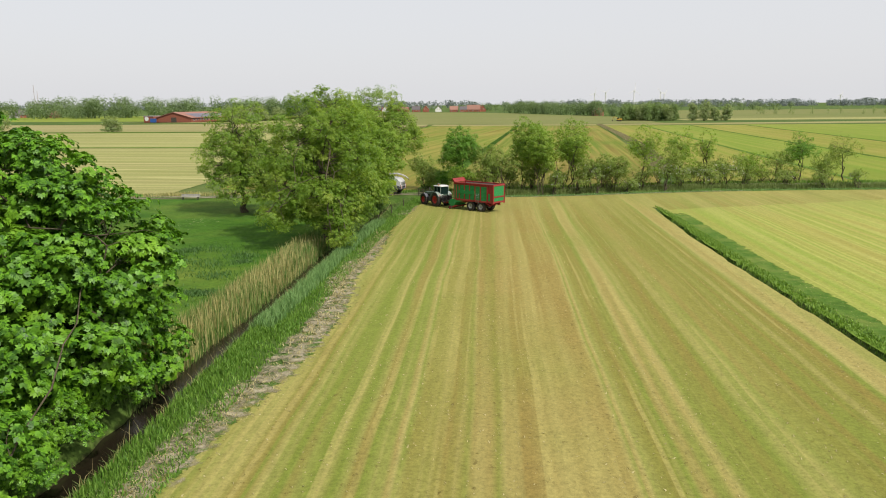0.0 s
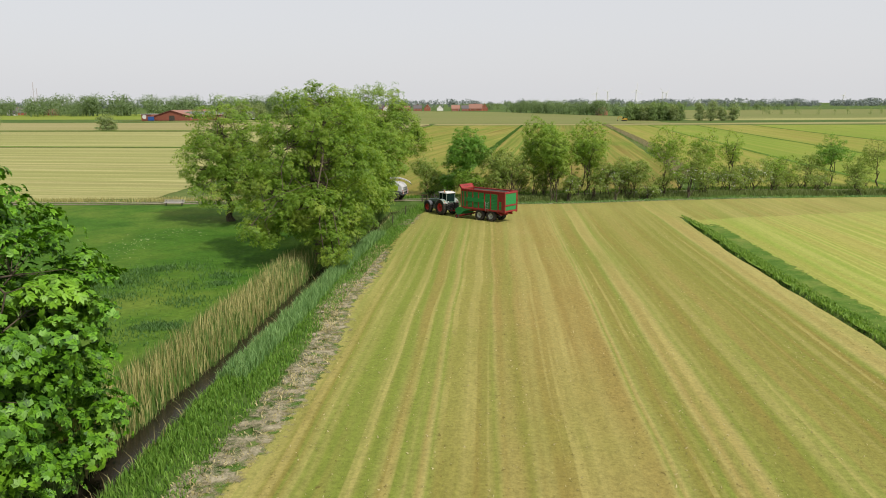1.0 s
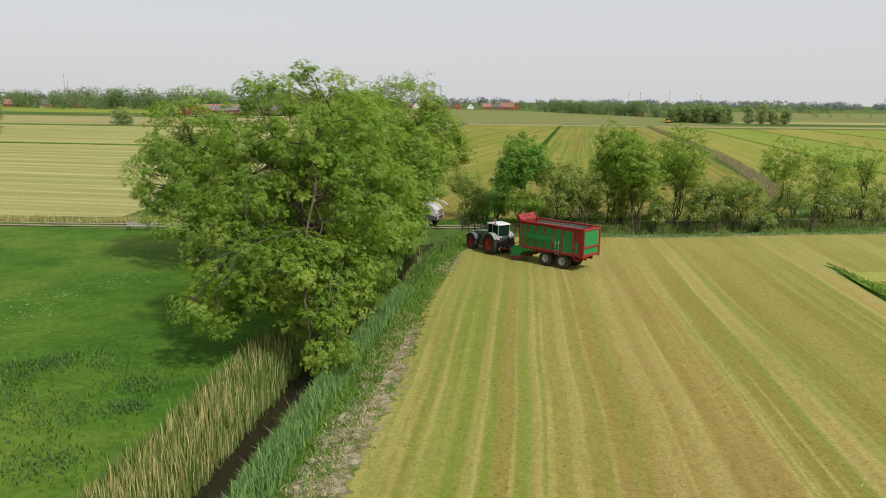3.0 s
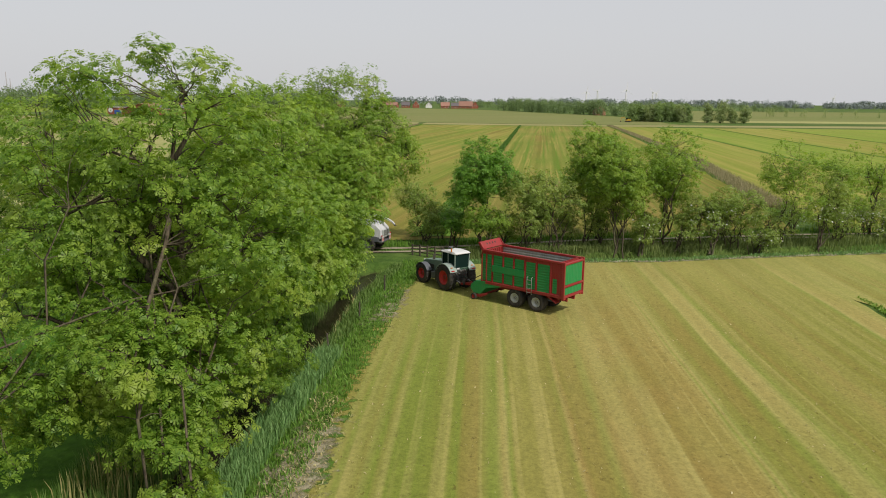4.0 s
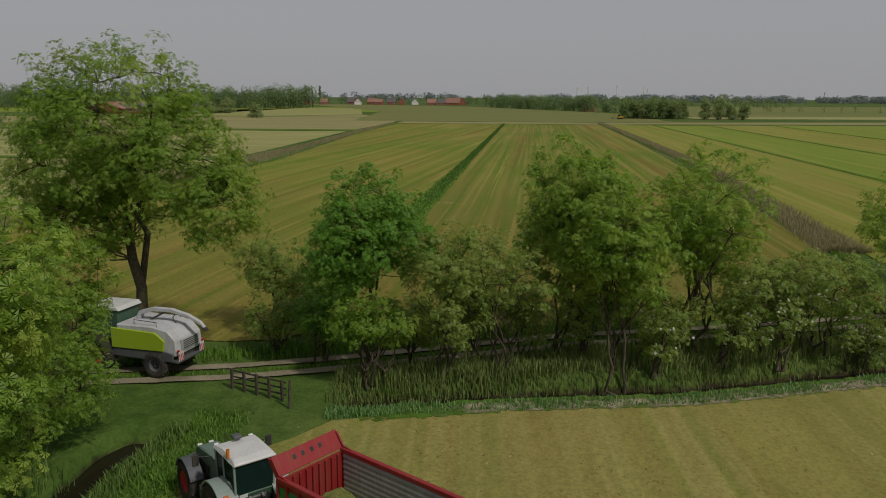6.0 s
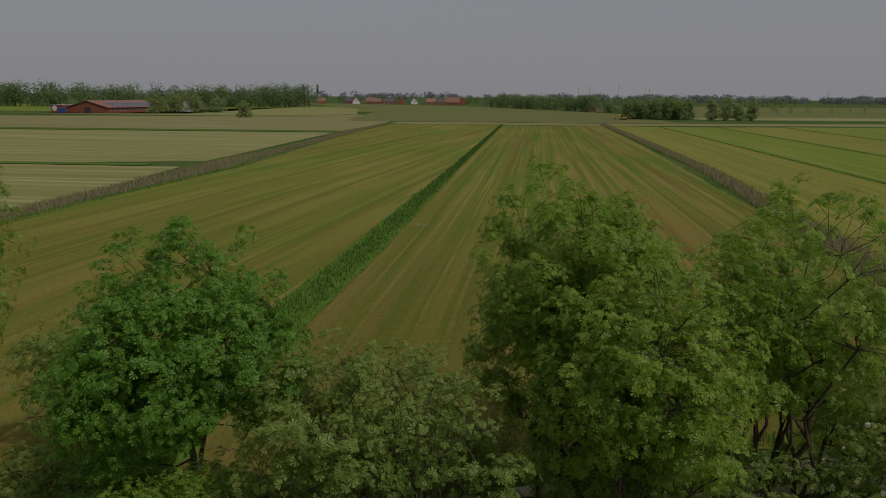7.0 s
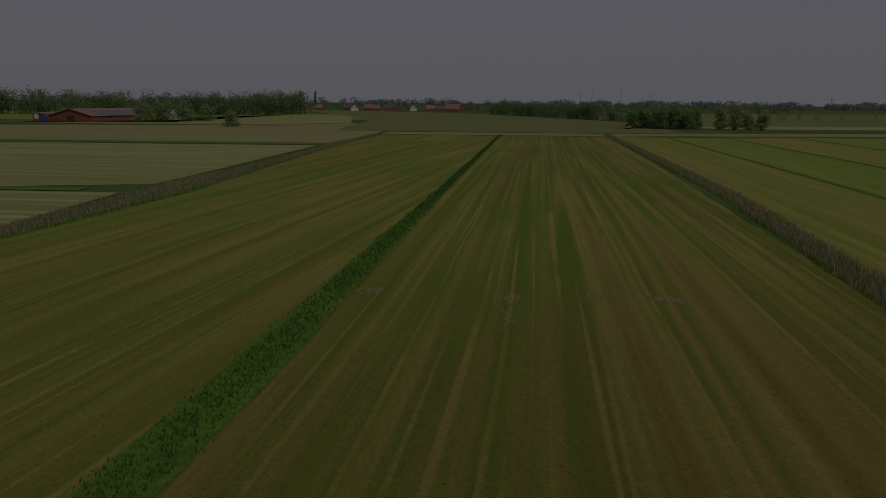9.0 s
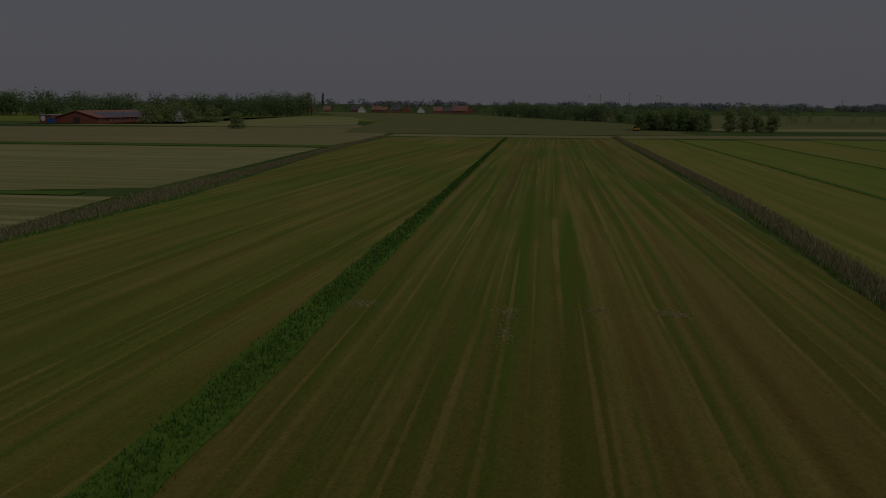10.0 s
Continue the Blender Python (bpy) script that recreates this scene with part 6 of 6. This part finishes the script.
def house(x, y, turn, w, d, ze, zr, wall, roof, label, name="house"):
    root = tagged(new(name), label, "house", "houses of the village")
    gable_walls(root, wall, -w / 2, w / 2, -d / 2, d / 2, ze, zr - 0.1)
    r = gable_roof(root, roof, -w / 2, w / 2, -d / 2, d / 2, ze, zr)
    box_part("chimney", r, P_BRICK, -0.4, 0.4, -0.3, 0.4, zr - 0.6, zr + 1.2, 0.03)
    for s in (-1, 1):
        for k in range(3):
            xx = -w / 2 + w * (k + 0.5) / 3
            win = box_part("window", root, P_RENDER, xx - 0.75, xx + 0.75, s * d / 2 - 0.04, s * d / 2 + 0.04, 0.9, 2.3, 0.02)
            box_part("pane", win, P_PANE, xx - 0.62, xx + 0.62, s * d / 2 - 0.06, s * d / 2 + 0.06, 1.02, 2.18, 0)
        for k in range(2):
            yy = -d / 2 + d * (k + 1) / 3
            win = box_part("window", root, P_RENDER, s * w / 2 - 0.04, s * w / 2 + 0.04, yy - 0.7, yy + 0.7, ze + 0.1, ze + 1.4, 0.02)
            box_part("pane", win, P_PANE, s * w / 2 - 0.06, s * w / 2 + 0.06, yy - 0.55, yy + 0.55, ze + 0.22, ze + 1.28, 0)
    root.matrix_world = pose(x, y, 0, 0, 0, turn)
    return root


def barn():
    root = tagged(new("barn"), "long red brick barn with solar panels on its roof", "barn")
    # x along the ridge, away from the gable
    gable_walls(root, P_BRICK, 0, 66, -17, 17, 4.0, 8.4)
    r = gable_roof(root, P_BARNROOF, 0, 66, -17, 17, 4.0, 8.5, 0.8, 0.3)
    s = 4.5 / 17
    for side in (-1, 1):
        for k in range(11):
            for j in range(3):
                x0, u0, u1 = 9 + k * 5.1, 5.6 + j * 3.7, 9.1 + j * 3.7
                bm = bmesh.new()
                vs = [bm.verts.new((x, side * u, 8.85 - s * u + 0.06)) for x, u in ((x0, u0), (x0 + 4.8, u0), (x0 + 4.8, u1), (x0, u1))]
                bm.faces.new(vs)
                part("solar_panel", bm, P_SOLAR, r)
        for k in range(12):
            x = 3 + k * 5.2
            box_part("window", root, P_RENDER, x, x + 2.6, side * 17 - 0.06, side * 17 + 0.06, 1.6, 3.0, 0.02)
            box_part("window", root, P_PANE, x + 0.15, x + 2.45, side * 17 - 0.1, side * 17 + 0.1, 1.75, 2.85, 0, "dark window pane")
    box_part("barn_door", root, P_OLDWOOD, -0.12, 0.05, -2.6, 2.6, 0, 4.2, 0.02)
    box_part("annex", root, P_BRICK, -4, 9, 17.2, 27, 0, 5.2, 0.05)
    box_part("annex_roof", root, P_METALROOF, -4.5, 9.5, 17.0, 27.5, 5.2, 5.6, 0.05)
    bm = bmesh.new()
    bmesh.ops.create_cone(bm, cap_ends=True, segments=24, radius1=1.9, radius2=1.9, depth=0.2)
    ob = part("round_sign", bm, P_RENDER, root, "round white sign")
    ob.matrix_local = pose(-4.15, 24.0, 3.2, 0, 90, 0)
    box_part("blue_tarp", root, P_BLUE, -4.3, -3.9, 14.5, 20.5, 0, 3.4, 0.05, "blue sheet hung over an opening")
    root.matrix_world = pose(-300.0, 628.0, 0, 0, 0, 82)
    return root


barn()
hr = random.Random(9)
VILLAGE = [(-326, 14, 9, 1), (-300, 10, 8, 0), (-262, 11, 9, 1), (-246, 10, 8.5, 2), (-228, 13, 9, 0), (-212, 10, 7.5, 0), (-196, 12, 8.5, 1), (-179, 12, 9.5, 0), (-159, 9, 8.5, 3), (-128, 12, 8.5, 0),
           (-112, 10, 8, 1), (-96, 20, 10, 0), (-82, 14, 10, 0)]
for x, w, zr, k in VILLAGE:
    x += 8
    wall, roof, lab = ((P_BRICK, P_TILE, "red brick village house with an orange tiled roof"), (P_BRICK, P_TILE_D, "brick village house with a dark roof"),
                       (P_RENDER, P_TILE, "pale village house with an orange roof"), (P_RENDER, P_TILE_D, "white gabled village house"))[k]
    house(x, 1290 + hr.uniform(-25, 25), hr.choice((-10, 5, 80, 95)), w * 1.15, 10.5, 4.0, zr * 1.12, wall, roof, lab)
house(80.5, 858, 100, 13, 10, 4.2, 10.0, P_ORANGEWALL, P_TILE, "brick farmhouse among trees")
house(-684, 905, 10, 16, 10, 3.5, 9.5, P_BRICK, P_TILE, "farmhouse with a steep orange roof")
house(-645, 915, 60, 14, 10, 3.5, 9.5, P_BRICK, P_TILE_D, "brick farmhouse with a dark roof")
house(-632, 885, 95, 10, 8, 3.2, 7.5, P_RENDER, P_TILE_D, "white gabled farmhouse by the wood")
house(-590, 900, 5, 14, 9, 3.2, 7.5, P_BRICK, P_TILE, "low farmhouse with an orange roof")
house(-258, 700, 100, 9, 8, 3.5, 8.5, P_RENDER, P_TILE_D, "pale gabled house behind bushes")


def far_trees(name, seed, spots, leaf, label, per=110, size=1.25, kind="stuff"):
    """Many far trees in one: spots of (x, y, height, width); each an uneven crown of leaf clumps on a stem."""
    rng = np.random.default_rng(seed)
    per = int(per * 2.8)
    S = np.array(spots, float)
    n = len(S)
    Vs, Fs, o = [], [], 0
    lob = 6
    for x, y, h, w in S:
        c = np.stack([rng.normal(0, 0.20, lob) * w, rng.normal(0, 0.20, lob) * w, rng.uniform(0.14, 0.74, lob) * h], 1)
        c[0] = (0, 0, h * 0.7)
        rad = np.stack([np.full(lob, w * 0.34), np.full(lob, w * 0.34), np.full(lob, h * 0.25)], 1) * rng.uniform(0.75, 1.2, (lob, 1))
        k = rng.integers(0, lob, per)
        d = unit(rng.normal(size=(per, 3)))
        p = c[k] + d * rad[k] * rng.uniform(0.6, 1.05, (per, 1))
        p[:, 2] = np.maximum(p[:, 2], 0.4)
        V, F = spray_mesh(rng, p + np.array([x, y, 0]), d + np.array([0, 0, 0.5]) + rng.normal(0, 0.3, d.shape), 0.68 * size * w / 9.0, -3)
        Vs.append(V)
        Fs.append(F + o)
        o += len(V)
        V, F = tube_mesh([[(x, y, -0.3, w * 0.035), (x + rng.normal(0, 0.2), y, h * 0.3, w * 0.025), (x, y, h * 0.7, w * 0.012)]], 4)
        F = np.concatenate([F[:, :3], F[:, [0, 2, 3]]])
        Vs.append(V)
        Fs.append(F + o)
        o += len(V)
    return stuff(name, mesh_of(name, np.concatenate(Vs), np.concatenate(Fs), leaf), label, "trees")


def scatter(seed, a, b, n, depth, h, w, dens=1.0):
    r = np.random.default_rng(seed)
    u = np.sort(r.uniform(0, 1, n))
    x = a[0] + (b[0] - a[0]) * u + r.normal(0, 2, n)
    y = a[1] + (b[1] - a[1]) * u + r.uniform(0, depth, n)
    hh = r.uniform(h[0], h[1], n)
    return np.stack([x, y, hh, hh * r.uniform(w[0], w[1], n)], 1)


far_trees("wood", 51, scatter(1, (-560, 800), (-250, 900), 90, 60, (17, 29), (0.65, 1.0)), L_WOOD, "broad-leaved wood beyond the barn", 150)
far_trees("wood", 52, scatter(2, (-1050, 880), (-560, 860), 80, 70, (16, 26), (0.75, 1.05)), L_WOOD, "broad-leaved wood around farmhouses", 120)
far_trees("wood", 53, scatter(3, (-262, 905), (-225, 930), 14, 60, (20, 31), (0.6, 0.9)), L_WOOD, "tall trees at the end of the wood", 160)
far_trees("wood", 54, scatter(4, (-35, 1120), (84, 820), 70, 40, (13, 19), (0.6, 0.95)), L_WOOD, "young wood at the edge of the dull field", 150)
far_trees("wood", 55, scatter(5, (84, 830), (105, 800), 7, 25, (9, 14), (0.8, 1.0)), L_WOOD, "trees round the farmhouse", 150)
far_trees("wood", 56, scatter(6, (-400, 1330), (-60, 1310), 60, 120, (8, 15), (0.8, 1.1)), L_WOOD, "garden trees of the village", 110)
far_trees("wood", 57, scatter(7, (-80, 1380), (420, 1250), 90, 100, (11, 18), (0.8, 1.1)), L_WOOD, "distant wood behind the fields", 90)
# the horizon woods carry their haze in the leaf colour
far_trees("wood", 58, scatter(8, (-1700, 1900), (1300, 2300), 260, 200, (15, 26), (1.2, 2.0)), L_WOOD_HAZED, "wood along the horizon with haze painted into its leaves", 30, 2.2)
far_trees("wood", 59, scatter(9, (200, 2000), (2600, 2400), 200, 200, (14, 22), (1.3, 2.2)), L_WOOD_HAZED, "wood along the horizon with haze painted into its leaves", 30, 2.2)
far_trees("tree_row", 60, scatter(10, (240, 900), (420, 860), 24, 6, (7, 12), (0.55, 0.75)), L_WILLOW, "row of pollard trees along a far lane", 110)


def lone(place, seed, h, w, leaf, label, name="tree", clusters=150, size=0.72, cr=1.25, stems=3, base=0.12):
    rng = np.random.default_rng(seed)
    lobes = [(rng.normal(0, w * 0.12), rng.normal(0, w * 0.12), h * z, w * 0.40, w * 0.40, h * 0.28) for z in (0.26, 0.40, 0.56, 0.68)]
    lobes += [(a * w * 0.2, b * w * 0.2, h * 0.17, w * 0.34, w * 0.34, h * 0.18) for a, b in ((1, 0.3), (-0.8, -0.7), (0.2, -1))]
    return tree(place, tree_meshes(seed, lobes, None, int(clusters * 1.35), 24, size * 1.15, -3, 0.025 * h, base, stems, cr * h / 14, 0.2, 0.5, h * 0.06, 0.75, w * 0.1), leaf, label, "tree", name=name)


# the grove and the loose trees at the end of the strips
GROVE = [(90, 630, 13, 9), (97, 617, 14, 9), (110, 631, 14, 9), (115, 617, 13, 9), (80, 621, 13.5, 8.5), (86, 626, 14, 9), (93, 619, 15, 9), (100, 624, 16.5, 11), (107, 622, 16, 11), (113, 627, 14, 9), (118.5, 620, 14.5, 9), (84, 632, 12, 8), (103, 633, 15, 10)]
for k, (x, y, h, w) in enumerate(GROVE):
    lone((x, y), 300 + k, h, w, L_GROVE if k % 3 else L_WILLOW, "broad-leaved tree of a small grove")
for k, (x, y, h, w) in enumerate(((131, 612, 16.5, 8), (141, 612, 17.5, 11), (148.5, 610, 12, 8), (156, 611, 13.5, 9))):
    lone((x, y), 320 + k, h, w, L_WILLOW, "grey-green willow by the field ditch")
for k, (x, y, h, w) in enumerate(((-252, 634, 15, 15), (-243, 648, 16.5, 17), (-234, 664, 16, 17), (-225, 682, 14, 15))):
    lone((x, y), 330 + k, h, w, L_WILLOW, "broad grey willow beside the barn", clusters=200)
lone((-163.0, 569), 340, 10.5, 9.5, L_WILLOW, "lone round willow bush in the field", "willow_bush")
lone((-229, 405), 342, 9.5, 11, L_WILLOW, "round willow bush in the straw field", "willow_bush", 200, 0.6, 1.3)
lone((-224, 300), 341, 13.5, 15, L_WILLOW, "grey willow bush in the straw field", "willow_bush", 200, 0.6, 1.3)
for x, y in ((-330, 1310), (-307, 1312)):
    m = tree_meshes(int(-x), [(0, 0, h, 1.7, 1.7, 5.0) for h in (7, 13, 19, 25)], None, 120, 22, 0.8, 3, 0.4, 0.1, 1, 1.1, 0.1, 0.3, 2.0, 0.9)
    tree((x, y), m, L_WOOD, "slim tall poplar at the village", "poplar", name="poplar")


def turbine(x, y, hub, turn, spin):
    root = tagged(new("wind_turbine"), "white wind turbine far on the horizon", "wind turbine", "wind turbines on the horizon")
    rod_part("tower", root, P_RENDER, [(0, 0, 0), (0, 0, hub)], 2.2, 10)
    box_part("nacelle", root, P_RENDER, -2, 2, -6, 5, hub - 2, hub + 2, 0.5)
    for k in range(3):
        bm = bmesh.new()
        prism(bm, [(-0.4, 0), (1.6, 4), (0.3, hub * 0.55), (-0.3, hub * 0.55)], -6.6, -6.0)
        part("blade", bm, P_RENDER, root).matrix_local = Matrix.Translation((0, 0, hub)) @ Matrix.Rotation(radians(spin + 120 * k), 4, "Y")
    root.matrix_world = pose(x, y, 0, 0, 0, turn)
    return root


def digger(x, y, turn):
    """A small tracked excavator with its arm folded down."""
    root = tagged(new("excavator"), "small yellow excavator parked by the grove", "excavator")
    for q in (-1.1, 1.1):
        prism_part("track", root, P_RUBBER, [(-2.0, 0.2), (-1.6, 0.0), (1.6, 0.0), (2.0, 0.2), (2.0, 0.65), (1.6, 0.85), (-1.6, 0.85), (-2.0, 0.65)], q - 0.3, q + 0.3, 0.03)
    prism_part("body", root, P_YELLOW, [(-2.2, 0.95), (1.5, 0.95), (1.5, 1.5), (0.2, 2.0), (-2.2, 2.0)], -1.25, 1.25, 0.06)
    prism_part("cab", root, P_GLASS, [(0.1, 1.5), (1.5, 1.5), (1.4, 2.4), (1.1, 2.9), (0.1, 2.9)], 0.2, 1.2, 0.04, None, "dark glazed cab")
    rod_part("boom", root, P_YELLOW, [(1.2, -0.2, 1.4), (2.6, -0.2, 3.4), (4.6, -0.2, 2.9)], 0.24, 6)
    rod_part("stick", root, P_YELLOW, [(4.6, -0.2, 2.9), (4.9, -0.2, 0.9)], 0.18, 6)
    prism_part("bucket", root, P_IRON, [(4.6, 0.05), (5.3, 0.15), (5.2, 0.95), (4.7, 0.9)], -0.7, 0.3, 0.03)
    root.matrix_world = pose(x, y, 0.06, 0, 0, turn)
    return root


digger(74.5, 604, 170)
for x, y, hub, spin in ((338, 4000, 58, 10), (393, 4000, 62, 50), (536, 4000, 70, 5), (668, 4000, 58, 80), (720, 4200, 55, 30), (1500, 3900, 40, 20)):
    turbine(x, y, hub, 15, spin)
for x, y, h in ((-1025, 1500, 58), (-1045, 1540, 46)):
    root = tagged(new("radio_mast"), "thin steel radio mast behind the wood", "mast")
    rod_part("mast_pole", root, P_METALROOF, [(0, 0, 0), (0, 0, h)], 0.55, 8)
    for k in range(3):
        rod_part("stay", root, P_METALROOF, [(18 * math.cos(k * 2.09), 18 * math.sin(k * 2.09), 0), (0, 0, h * 0.8)], 0.08, 5)
    root.matrix_world = pose(x, y, 0)
